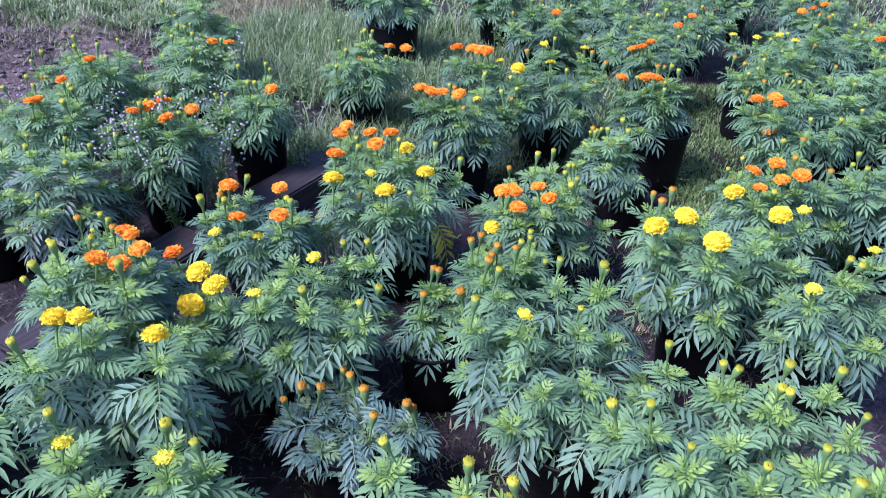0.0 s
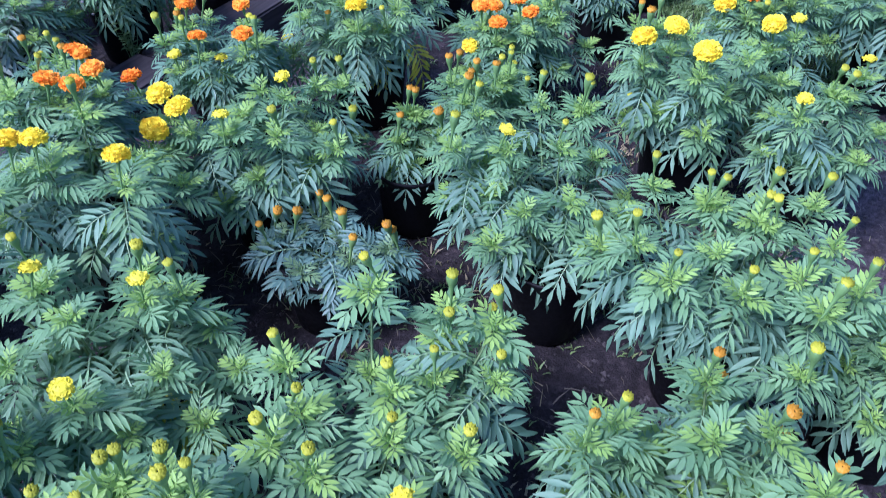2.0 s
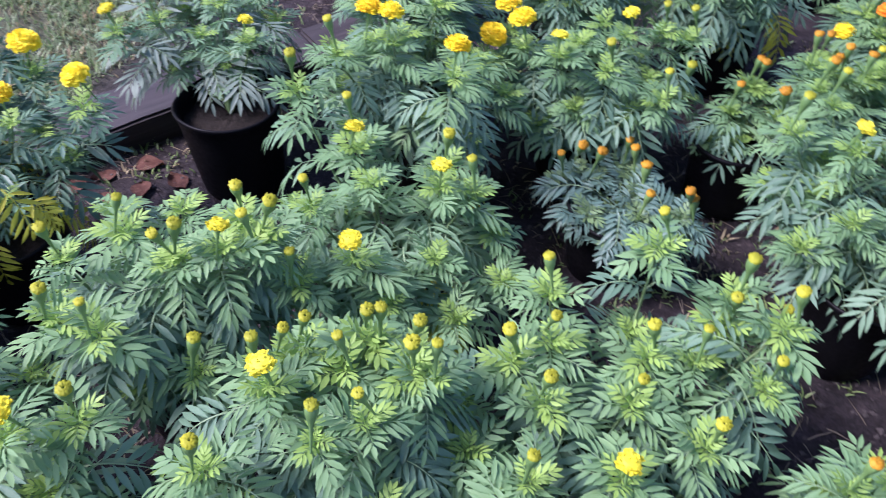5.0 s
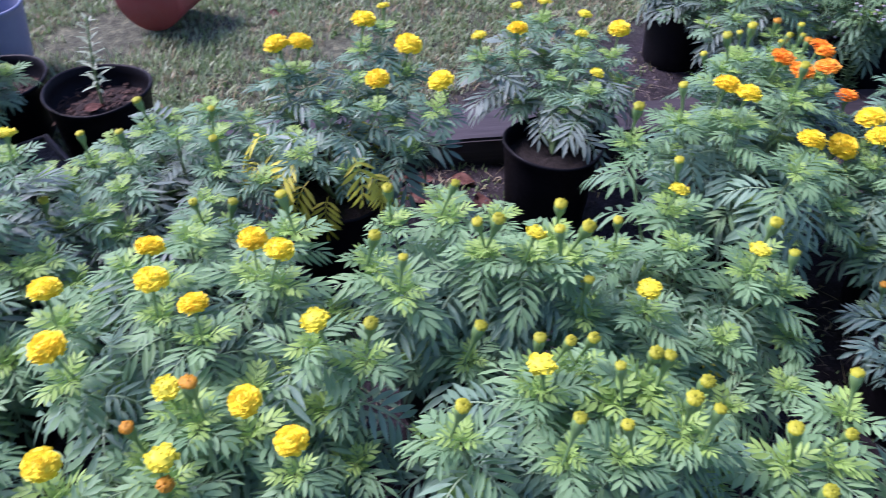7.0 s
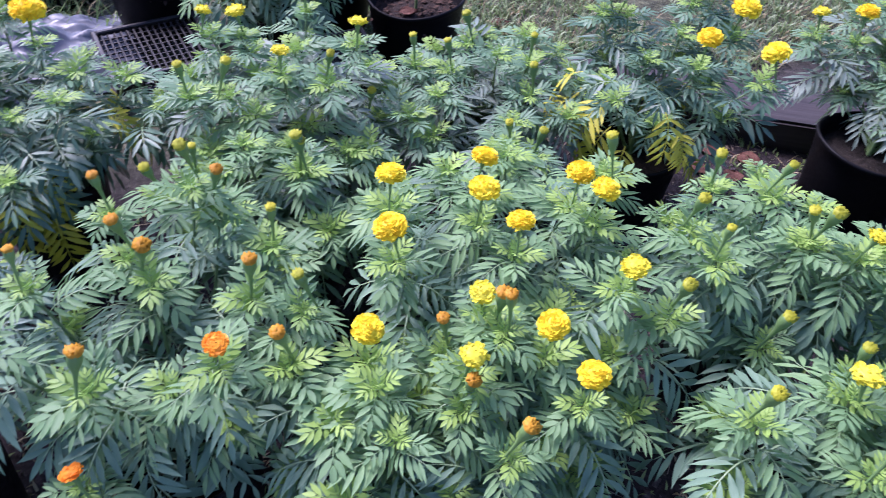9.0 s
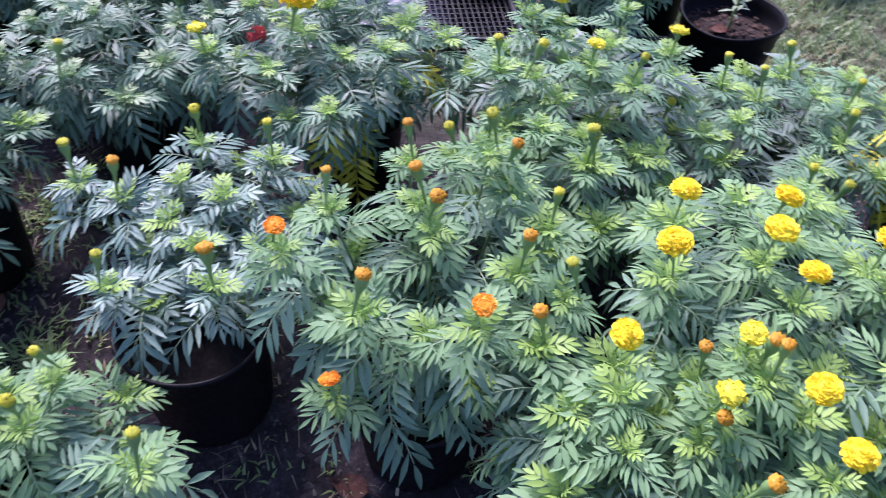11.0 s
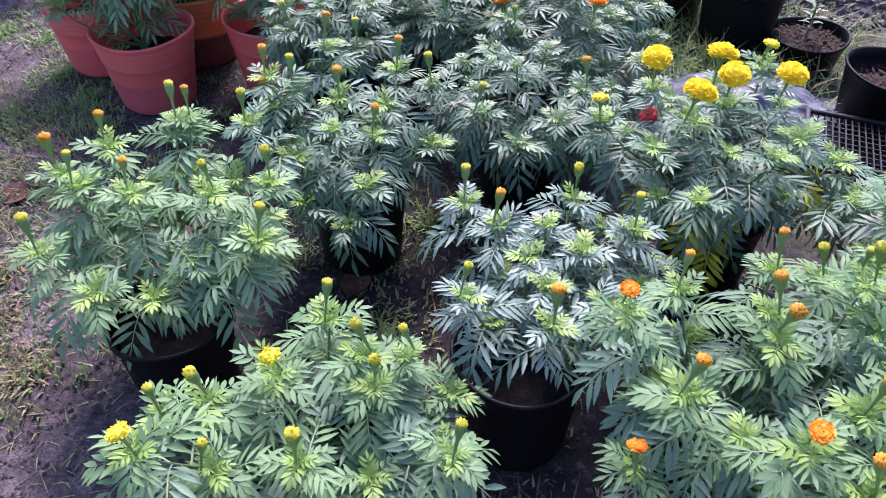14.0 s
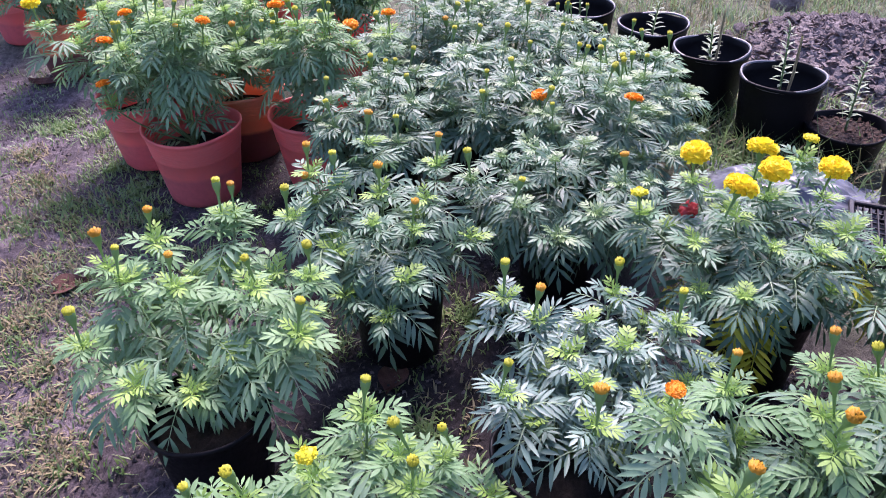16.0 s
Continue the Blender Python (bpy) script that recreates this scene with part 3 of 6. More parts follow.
def pot_parts(parent, kind, seed):
    """The pot and its soil under a plant. Returns the soil's height and the pot's radius."""
    r, h, mat, ribs, label = {
        "black": (0.122, 0.225, M_BLACK, False, "black polythene nursery pot"),
        "tall": (0.128, 0.255, M_BLACK, False, "black polythene nursery pot"),
        "small": (0.105, 0.20, M_BLACK, False, "black polythene nursery pot"),
        "big": (0.155, 0.27, M_BLACK, False, "wide black nursery pot"),
        "deep": (0.144, 0.27, M_BLACK, False, "wide black nursery pot with sunken soil"),
        "squat": (0.138, 0.135, M_BLACK, False, "wide squat black nursery pot"),
        "low": (0.150, 0.20, M_BLACK, False, "wide low black nursery pot"),
        "red": (0.158, 0.262, M_RED, True, "faded red plastic pot with fine ribs"),
        "orange": (0.158, 0.262, M_ORANGE_POT, True, "faded orange plastic pot with fine ribs"),
    }[kind]
    taper = 0.75 if ribs else 0.84
    bare = kind in ("big", "deep", "low", "squat")
    soil = h - (0.10 if kind == "deep" else 0.07 if kind == "low" else 0.035 if bare else 0.055 if mat is M_BLACK else 0.10)
    key = (kind, seed % 3)
    if key not in POTS:
        POTS[key] = (pot_mesh("pot", 11 + seed % 3, mat, r, h, ribs, soil, taper), soil_mesh("soil", 21 + seed % 3, M_BARE if bare else M_SOIL, r * (taper + (1 - taper) * soil / h) - 0.006, soil))
    turn = pose(0, 0, 0, 0, 0, seed * 47 % 360)
    child("pot", POTS[key][0], parent, turn, label)
    child("soil", POTS[key][1], parent, turn)
    # added pale ring: the gloss along the rim is put into its colour
    if kind == "deep":
        v, t = lathe([(r - 0.004, h - 0.002), (r + 0.003, h - 0.003), (r + 0.004, h + 0.003), (r, h + 0.006), (r - 0.004, h + 0.003), (r - 0.004, h - 0.002)], 40, 0.013, np.random.default_rng(11 + seed % 3), 0.02)
        v[:, 2] += 0.006 * np.sin(2 * np.arctan2(v[:, 1], v[:, 0]) + seed)
        child("rim", mesh_np("pot_rim", v, t, [M_LIP]), parent, turn, "pale grey edge, the rim glint put into its colour")
    return soil, r


# ---------------------------------------------------------------- the marigold plant
def bezier(a, b, c, n):
    s = np.linspace(0, 1, n)[:, None]
    return (1 - s) ** 2 * a + 2 * s * (1 - s) * b + s * s * c


def marigold(x, y, spread, top, blooms=(), pot="black", fine=False, seed=1, old=0, thick=0.21, lean=(0, 0), leaf=None, tips=None, bloom=1.0, skirt=1.0, label=""):
    """A bushy marigold in its pot at (x, y): canopy radius and height, and its blooms as (dx, dy, z, kind), where the kinds are
    Y big yellow, O orange, y small yellow, q small orange, B green bud, o orange bud, b and n smaller buds. fine: every leaf is an object of its own."""
    rng = np.random.default_rng(seed * 101 + 7)
    leaf = leaf or M_LEAF
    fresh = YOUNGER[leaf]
    kinds = "".join(b[3] for b in blooms)
    if not label:
        shown = ("large yellow blooms" if kinds.count("Y") > 1 and "O" not in kinds else "orange and yellow blooms" if "O" in kinds and ("Y" in kinds or "y" in kinds)
                 else "orange blooms" if "O" in kinds or "q" in kinds else "small orange buds" if "o" in kinds else "small yellow blooms" if "y" in kinds else "green buds" if "B" in kinds else "feathery leaves")
        label = f"bushy marigold with {shown} in a {'black' if pot in ('black', 'small', 'tall', 'big') else 'faded ' + pot} pot"
    plant = thing("potted_marigold", pose(x, y, 0), label, "potted plant", "potted marigolds in rows")
    soil, _ = pot_parts(plant, pot, seed)
    base_low = max(soil + 0.05, top - thick)
    # shoot ends: under every bloom, and spread over the dome between them
    ends = []
    for dx, dy, z, k in blooms:
        drop = {"Y": 0.08, "O": 0.075, "y": 0.06, "q": 0.055, "B": 0.058, "o": 0.058, "b": 0.06, "n": 0.06}[k]
        ends.append(np.array([dx * 0.97, dy * 0.97, z - drop]))
    want = int(9 + 40 * spread)
    tries = 0
    while len(ends) < want and tries < 600:
        tries += 1
        a, u = rng.uniform(0, 2 * math.pi), math.sqrt(rng.uniform(0, 1))
        rr = max(0.05, spread - 0.048) * u * rng.uniform(0.9, 1.12)
        z = top - 0.02 - (top - base_low) * (0.62 * u ** 2.2) + rng.uniform(-0.045, 0.025)
        e = np.array([lean[0] + math.cos(a) * rr, lean[1] + math.sin(a) * rr, z])
        gap = 0.098 if tries < 400 else 0.074
        if all(np.linalg.norm(e - o) > gap for o in ends):
            ends.append(e)
    foot = np.array([0, 0, soil - 0.01])
    stems, leaves, sprouts = [], [], []
    main = top * 0.55 + soil * 0.45
    stems.append((*tube(bezier(foot, np.array([0.005, 0.004, (soil + main) / 2]), np.array([lean[0] * 0.6, lean[1] * 0.6, main]), 5), [0.0065, 0.006, 0.0055, 0.005, 0.004]), 0))
    for e in ends:
        out = math.hypot(e[0] - lean[0], e[1] - lean[1])
        start = np.array([rng.uniform(-0.008, 0.008), rng.uniform(-0.008, 0.008), soil + (main - soil) * rng.uniform(0.05, 0.75) * (1 - 0.5 * min(1, out / (spread + 0.01)))])
        start[:2] += np.array(lean) * 0.6 * (start[2] - soil) / (main - soil)
        bend = np.array([e[0] * 0.72, e[1] * 0.72, start[2] + (e[2] - start[2]) * 0.42])
        line = bezier(start, bend, e, 7)
        stems.append((*tube(line, np.linspace(0.0042, 0.0021, 7), 4), 0))
        length = np.linalg.norm(np.diff(line, axis=0), axis=1).sum()
        s, turn = 1.0 - 0.028 / length, rng.uniform(0, 6.28)
        n = 0
        while s > 0.28 and n < 5:
            f = s * 6
            i = min(int(f), 5)
            at = line[i] + (line[i + 1] - line[i]) * (f - i)
            if n > 1 and at[2] < base_low - 0.03:
                break
            along = line[i + 1] - line[i]
            along /= np.linalg.norm(along)
            for side in (0, math.pi):
                a = turn + side + rng.uniform(-0.25, 0.25)
                flat = np.array([math.cos(a), math.sin(a), 0])
                outward = (at[:2] - lean) / (np.linalg.norm(at[:2] - lean) + 1e-6)
                inward = -float(outward @ flat[:2])
                if n > 2 and inward > 0.75 and out > 0.5 * spread and rng.uniform() < 0.6:
                    continue
                el = radians(38 - 16 * n + rng.uniform(-12, 12))
                d = flat * math.cos(el) + along * 0.25 + np.array([0, 0, 1.0]) * math.sin(el) * 0.8
                d[:2] += outward * 0.35 * min(1, out / spread)
                d /= np.linalg.norm(d)
                up = np.array([0, 0, 1.0]) + flat * 0.05 + rng.normal(0, 0.16, 3)
                up -= d * (up @ d)
                up /= np.linalg.norm(up)
                ln = min(0.116, 0.066 + 0.018 * n) * rng.uniform(0.85, 1.15)
                leaves.append((at, basis(d, up, ln), n, min(7, max(0, int(1 + n + rng.integers(-1, 3))))))
            s -= (0.023 + 0.008 * n) / length
            turn += math.pi / 2 + rng.uniform(-0.2, 0.2)
            n += 1
        sprouts.append((e, rng.uniform(0, 6.28), rng.uniform(0.8, 1.2)))
    # the lower leaves: over a black pot they hang past the rim, in a coloured pot they stand inside it
    inside = pot in ("red", "orange")
    for k in range(int(skirt * (10 + (110 if inside else 34) * spread))):
        a = rng.uniform(0, 6.28)
        rr = rng.uniform(0.01, 0.07) if inside else spread * rng.uniform(0.15, 0.5)
        low, high = (soil + 0.02, base_low + 0.08) if inside else (base_low + (top - base_low) * 0.15, base_low + (top - base_low) * 0.55)
        at = np.array([lean[0] * 0.7 + math.cos(a) * rr, lean[1] * 0.7 + math.sin(a) * rr, rng.uniform(low, high)])
        a += rng.uniform(-0.5, 0.5)
        d = np.array([math.cos(a), math.sin(a), rng.uniform(0.2, 0.8) if inside else rng.uniform(-0.28, 0.25)])
        d /= np.linalg.norm(d)
        up = np.array([0, 0, 1.0]) + rng.normal(0, 0.2, 3)
        up -= d * (up @ d)
        leaves.append((at, basis(d, up / np.linalg.norm(up), rng.uniform(0.085, 0.115)), 5, int(rng.integers(1, 7))))
    v, t, _ = joined(stems)
    child("stem", mesh_np("stem", v, t, [M_STEM]), plant, None, "branching green stem", "stuff")
    # older leaves below, paler upper ones that also carry painted top light
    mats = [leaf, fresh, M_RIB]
    if fine:
        order = list(rng.permutation(len(leaves)))
        for i in order[:215]:
            at, m3, n, k = leaves[i]
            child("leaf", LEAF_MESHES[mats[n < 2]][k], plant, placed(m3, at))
        rest, geo, text = [leaves[i] for i in order[215:]], LEAF_FINE, "the smaller inner leaves"
    else:
        rest, geo, text = leaves, LEAF_FAR, "finely divided green leaves"
    if rest:
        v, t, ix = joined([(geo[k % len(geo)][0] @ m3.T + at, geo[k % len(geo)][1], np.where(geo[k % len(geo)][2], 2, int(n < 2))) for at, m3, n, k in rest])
        child("foliage", mesh_np("foliage", v, t, mats, ix), plant, None, text, "stuff")
    parts = []
    for i, (at, a, s) in enumerate(sprouts):
        g = SPROUT_GEO[i % 4]
        c, q = math.cos(a) * s, math.sin(a) * s
        parts.append((g[0] @ np.array([[c, q, 0], [-q, c, 0], [0, 0, s]]) + at, g[1], g[2]))
    v, t, ix = joined(parts)
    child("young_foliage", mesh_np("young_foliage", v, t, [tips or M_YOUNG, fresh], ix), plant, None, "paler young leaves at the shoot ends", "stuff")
    for k in range(old):
        a = rng.uniform(0, 6.28)
        d = np.array([math.cos(a), math.sin(a), rng.uniform(-0.9, -0.2)])
        d /= np.linalg.norm(d)
        up = np.array([0, 0, 1.0]) - d * d[2]
        out = rng.uniform(0.08, max(0.13, 0.72 * spread))
        at = np.array([math.cos(a) * out, math.sin(a) * out, soil + rng.uniform(0.06, 0.22)])
        child("old_leaf", OLD_MESH[k % 3], plant, placed(basis(d, up / np.linalg.norm(up), rng.uniform(0.08, 0.13)), at), "yellowed lower leaf")
    for i, (dx, dy, z, k) in enumerate(blooms):
        lean = pose(0, 0, 0, rng.uniform(-16, 16), rng.uniform(-16, 16), rng.uniform(0, 360))
        m = Matrix.Translation((dx, dy, z)) @ lean @ Matrix.Scale(rng.uniform(0.88, 1.1) * (bloom if k in "YO" else 0.88 if k in "bn" else 1.0), 4)
        if k in "YOyq":
            mesh, lab = {"Y": (YELLOW_MESH, "large double yellow bloom"), "O": (ORANGE_MESH, "double orange bloom"), "y": (LEMON_MESH, "half-open yellow bloom"), "q": (SMALL_ORANGE_MESH, "small orange bloom")}[k]
            f = child("flower", mesh[i % len(mesh)], plant, m, lab)
            child("calyx", SMALL_CALYX_MESH if k in "yq" else CALYX_MESH, f, None, "green calyx and stalk")
        else:
            mesh, lab = (BUD_MESH, "closed yellow-green bud") if k in "Bb" else (RUST_MESH, "opening orange bud")
            child("bud", mesh[i % 3], plant, m, lab)
    return plant


# ---------------------------------------------------------------- ground
def ground_height(x, y):
    """The yard is flat with small lumps; behind it on the left a low bank of straw rises."""
    z = -0.007 + 0.006 * noise.noise((x * 2.1, y * 2.1, 0.3)) + 0.003 * noise.noise((x * 9.0, y * 9.0, 1.7))
    bank = max(0.0, 1 - ((x + 3.1) / 1.75) ** 2 - ((y - 4.85) / 0.85) ** 2)
    return min(z, 0.0) + 0.22 * bank ** 0.7 * (1 + 0.4 * noise.noise((x * 6, y * 6, 4.0)) + 0.25 * noise.noise((x * 15, y * 15, 2.0)))


def ground():
    n = 240
    xs = np.linspace(-6.5, 5.0, n)
    ys = np.linspace(-6.5, 8.0, n)
    v = [(x, y, ground_height(x, y)) for x in xs for y in ys]
    i, j = np.meshgrid(np.arange(n - 1), np.arange(n - 1), indexing="ij")
    a = (i * n + j).ravel()
    t = np.concatenate([np.stack([a, a + n, a + n + 1], 1), np.stack([a, a + n + 1, a + 1], 1)])
    v = np.array(v)
    # the same sheet runs on to the horizon
    rim = [k for k in range(n)] + [i * n + n - 1 for i in range(1, n)] + [(n - 1) * n + k for k in range(n - 2, -1, -1)] + [i * n for i in range(n - 2, 0, -1)]
    c = np.array([-0.75, 0.75, 0])
    far = c + (v[rim] - c) * [320, 320, 1]
    at = len(v) + np.arange(len(rim))
    q = np.roll(np.arange(len(rim)), -1)
    r = np.array(rim)
    t = np.concatenate([t, np.stack([r, r[q], at[q]], 1), np.stack([r, at[q], at], 1)])
    ob = new("ground", mesh_np("ground", np.concatenate([v, far]), t, [M_YARD]))
    return tagged(ob, "dark trodden soil of a plant nursery yard", "ground", kind="structure")


ground()


def kerb(a, b, width, height):
    """A long low kerb in lengths with worn edges."""
    a, b = Vector(a), Vector(b)
    way = (b - a).normalized()
    ang = math.degrees(math.atan2(way.y, way.x))
    top = tagged(new("kerb"), "low dark weathered kerb between the pot rows", "kerb", kind="structure")
    rng = np.random.default_rng(3)
    count = 4
    step = (b - a).length / count
    for k in range(count):
        bm = bmesh.new()
        bmesh.ops.create_cube(bm, size=1.0)
        for vert in bm.verts:
            vert.co = Vector((vert.co.x * (step - 0.008), vert.co.y * width, (vert.co.z + 0.5) * height))
        bmesh.ops.subdivide_edges(bm, edges=bm.edges[:], cuts=6, use_grid_fill=True)
        bmesh.ops.bevel(bm, geom=[e for e in bm.edges if e.calc_face_angle(0) > 1.0], offset=0.008, segments=2, affect="EDGES")
        for vert in bm.verts:
            vert.co += Vector((0, 1, 1)) * 0.004 * noise.noise(vert.co * 14 + Vector((k * 3, 0, 0)))
        me = bpy.data.meshes.new("kerb_length")
        bm.to_mesh(me)
        bm.free()
        me.materials.append(M_WOOD)
        mid = a + way * step * (k + 0.5)
        child("kerb_length", me, top, pose(mid.x, mid.y, -0.012, rng.uniform(-1, 1), rng.uniform(-0.6, 0.6), ang + rng.uniform(-0.5, 0.5)))


kerb((-2.1, 0.38, 0), (-0.50, 3.05, 0), 0.19, 0.10)


def blades(name, spots, height, spread, mats, seed, per=7, lean=0.6, label="", width=0.0022, share=(1,)):
    """Tufts of curved grass blades as one mesh; spots are (x, y)."""
    rng = np.random.default_rng(seed)
    vs, ts, ix, at = [], [], [], 0
    for x, y in spots:
        z0 = ground_height(x, y)
        k = int(rng.integers(0, len(share)))
        for b in range(max(2, int(rng.normal(per, per * 0.3)))):
            a, l = rng.uniform(0, 6.28), height * rng.uniform(0.45, 1.2)
            px, py = x + rng.normal(0, spread), y + rng.normal(0, spread)
            d = np.array([math.cos(a), math.sin(a)])
            s = np.array([-d[1], d[0]]) * width * rng.uniform(0.7, 1.4)
            le = lean * rng.uniform(0.3, 1.3)
            p1, p2 = d * l * 0.3 * le, d * l * 0.85 * le
            vs += [(px - s[0], py - s[1], z0 - 0.004), (px + s[0], py + s[1], z0 - 0.004),
                   (px + p1[0] - s[0], py + p1[1] - s[1], z0 + l * 0.55 * max(0.12, 1 - 0.4 * le)), (px + p1[0] + s[0], py + p1[1] + s[1], z0 + l * 0.55 * max(0.12, 1 - 0.4 * le)),
                   (px + p2[0], py + p2[1], z0 + l * max(0.15, 1 - 0.45 * le))]
            ts += [(at, at + 1, at + 3), (at, at + 3, at + 2), (at + 2, at + 3, at + 4)]
            ix += [share[k]] * 3
            at += 5
    ob = new(name, mesh_np(name, vs, ts, mats, ix))
    return tagged(ob, label, "grass", kind="stuff")


def scatter(seed, count, x0, x1, y0, y1, patchy=0.0, scale=1.5):
    """Spots in a rectangle of the plan, thinned to patches."""
    rng = np.random.default_rng(seed)
    out = []
    while len(out) < count:
        x, y = rng.uniform(x0, x1), rng.uniform(y0, y1)
        if noise.noise((x * scale, y * scale, seed * 1.3)) + rng.uniform(-0.25, 0.25) > patchy - 0.2:
            out.append((x, y))
    return out


blades("grass_patch", scatter(1, 5600, -1.35, 0.95, 3.0, 5.3, -0.1), 0.17, 0.026, [M_GRASS, M_STRAW, M_LAWN], 1, 7, 1.1, "long green grass behind the pots", share=(0, 2, 0, 2, 0, 2), width=0.0026)
blades("dry_grass_patch", scatter(31, 1300, -1.75, -0.55, 4.75, 5.9, 0.0), 0.10, 0.03, [M_STRAW, M_OLD_STRAW, M_GRASS], 31, 7, 1.3, "dry straw on the bare patch behind the grass", share=(0, 1, 2))
blades("grass_patch", scatter(2, 3000, 0.95, 1.75, 2.35, 4.2, 0.0), 0.035, 0.018, [M_GRASS, M_STRAW], 2, 8, 0.9, "short green grass in the lane between rows", share=(0,))
blades("grass_patch", scatter(3, 11500, -4.6, -1.85, -0.1, 3.6, -0.1), 0.045, 0.02, [M_LAWN, M_STRAW, M_GRASS], 3, 7, 0.9, "thin pale lawn mixed with dry grass", share=(0, 0, 0, 2, 1))
blades("grass_patch", scatter(4, 550, -1.9, 0.9, -5.2, -1.55, 0.34, 2.6), 0.028, 0.02, [M_GRASS, M_STRAW], 4, 9, 1.1, "low creeping grass on trodden soil", share=(0, 0, 1), width=0.0016)
blades("dry_grass_patch", scatter(5, 380, -1.3, 0.9, -3.2, -1.35, 0.12, 1.6), 0.032, 0.035, [M_GRASS, M_STRAW, M_OLD_STRAW], 5, 6, 2.4, "flattened dry straw on bare soil", share=(1, 2, 1, 0), width=0.0014)
blades("grass_patch", scatter(6, 260, -3.2, -2.5, -1.5, -0.55, -0.3), 0.20, 0.03, [M_GRASS, M_STRAW], 6, 7, 1.1, "long shaded grass around the seedling pots", share=(0, 0, 0, 0, 0, 1))
# pale lawn blades put the sun on this grass into its colour
blades("grass_patch", scatter(7, 4200, -6.4, -3.3, -4.2, 0.2, -0.1), 0.09, 0.025, [M_LAWN, M_STRAW], 7, 7, 0.8, "grass beyond the seedling pots, sunlight put into its pale blades", share=(0, 0, 1))
blades("dry_grass_patch", scatter(8, 1500, -4.6, -1.5, 3.65, 4.65, 0.05, 2.5), 0.06, 0.03, [M_GRASS, M_OLD_STRAW], 8, 7, 1.6, "dry brown straw on the low bank", share=(1, 1, 0))
blades("grass_patch", scatter(15, 240, -1.75, -0.6, -4.2, -2.0, 0.30, 3.2), 0.024, 0.032, [M_GRASS, M_LAWN, M_OLD_STRAW], 15, 24, 1.3, "creeping grass on the trodden path", share=(0, 0, 1, 2), width=0.0017)
blades("grass_patch", scatter(13, 400, -1.3, 0.3, -3.1, -1.75, 0.22, 2.6), 0.042, 0.022, [M_GRASS, M_STRAW], 13, 9, 0.9, "yellow-green grass clumps beside the path", share=(0, 0, 1), width=0.0024)
blades("grass_patch", scatter(9, 2600, -1.7, 1.5, -1.6, 3.0, 0.16, 2.0), 0.03, 0.015, [M_GRASS, M_STRAW], 9, 7, 1.0, "small weeds between the pots", share=(0, 0, 1))
# the sunlit strip past the bank is drawn by paler blade colour
blades("grass_patch", scatter(51, 2600, -4.4, -1.85, 4.60, 5.4, -0.1), 0.055, 0.025, [M_LAWN, M_GRASS], 51, 8, 1.0, "short pale grass on top of the low bank, sunlight put into its colour", share=(0, 1, 0), width=0.003)
blades("grass_patch", scatter(10, 7000, -6.0, 4.5, 4.72, 8.4, -0.2), 0.07, 0.03, [M_LAWN, M_GRASS], 10, 8, 1.0, "bright green grass past the bank", share=(1, 0, 1), width=0.0035)


def clumps(seed, centres):
    """Spots gathered in ragged mats round centres (x, y, radius, count)."""
    rng = np.random.default_rng(seed)
    out = []
    for x, y, r, count in centres:
        for k in range(count):
            a, u = rng.uniform(0, 6.28), abs(rng.normal(0, 0.5))
            out.append((x + math.cos(a) * u * r * 1.2, y + math.sin(a) * u * r))
    return out


blades("grass_patch", clumps(41, [(-1.56, -3.40, 0.16, 75), (-1.60, -3.22, 0.10, 30), (-1.44, -2.92, 0.20, 60), (-1.38, -2.72, 0.16, 60), (-1.20, -2.83, 0.10, 30), (-1.30, -2.55, 0.10, 45), (-1.45, -2.25, 0.12, 40),
                                  (-1.30, -1.62, 0.16, 55), (-1.42, -1.36, 0.14, 55), (-1.02, -1.24, 0.10, 30), (-1.08, -1.62, 0.10, 30), (-1.75, -2.75, 0.2, 30), (-0.92, -1.35, 0.12, 30)]),
       0.036, 0.014, [M_GRASS, M_WEED], 41, 7, 1.2, "dark green creeping grass in mats on the mud", share=(0, 1, 0), width=0.0022)
blades("grass_patch", clumps(42, [(-1.34, -3.32, 0.14, 45), (-1.25, -3.12, 0.16, 60), (-0.90, -2.62, 0.17, 100), (-0.78, -2.42, 0.18, 120), (-0.70, -2.22, 0.13, 65), (-0.56, -2.08, 0.14, 80), (-0.50, -1.90, 0.12, 65), (-1.06, -2.9, 0.12, 40), (-0.3, -2.3, 0.3, 100)]),
       0.030, 0.018, [M_GRASS, M_STRAW, M_OLD_STRAW], 42, 7, 1.4, "yellow-green trodden grass mixed with straw", share=(2, 0, 1, 1), width=0.0024)


def pebbles(name, seed, spots, lo, hi, mat, label):
    """Crumbs of soil and small stones as one mesh."""
    rng = np.random.default_rng(seed)
    o = np.array([(1, 0, 0), (-1, 0, 0), (0, 1, 0), (0, -1, 0), (0, 0, 1), (0, 0, -1)], float)
    f = np.array([(0, 2, 4), (2, 1, 4), (1, 3, 4), (3, 0, 4), (2, 0, 5), (1, 2, 5), (3, 1, 5), (0, 3, 5)])
    parts = []
    for x, y in spots:
        s = rng.uniform(lo, hi) * rng.uniform(0.5, 1.0)
        v = o * s * rng.uniform(0.5, 1.2, (6, 1)) * [1, 1, 0.7]
        parts.append((v + [x, y, ground_height(x, y) + s * 0.15], f, 0))
    v, t, _ = joined(parts)
    tagged(new(name, mesh_np(name, v, t, [mat], smooth=False)), label, "soil", kind="stuff")


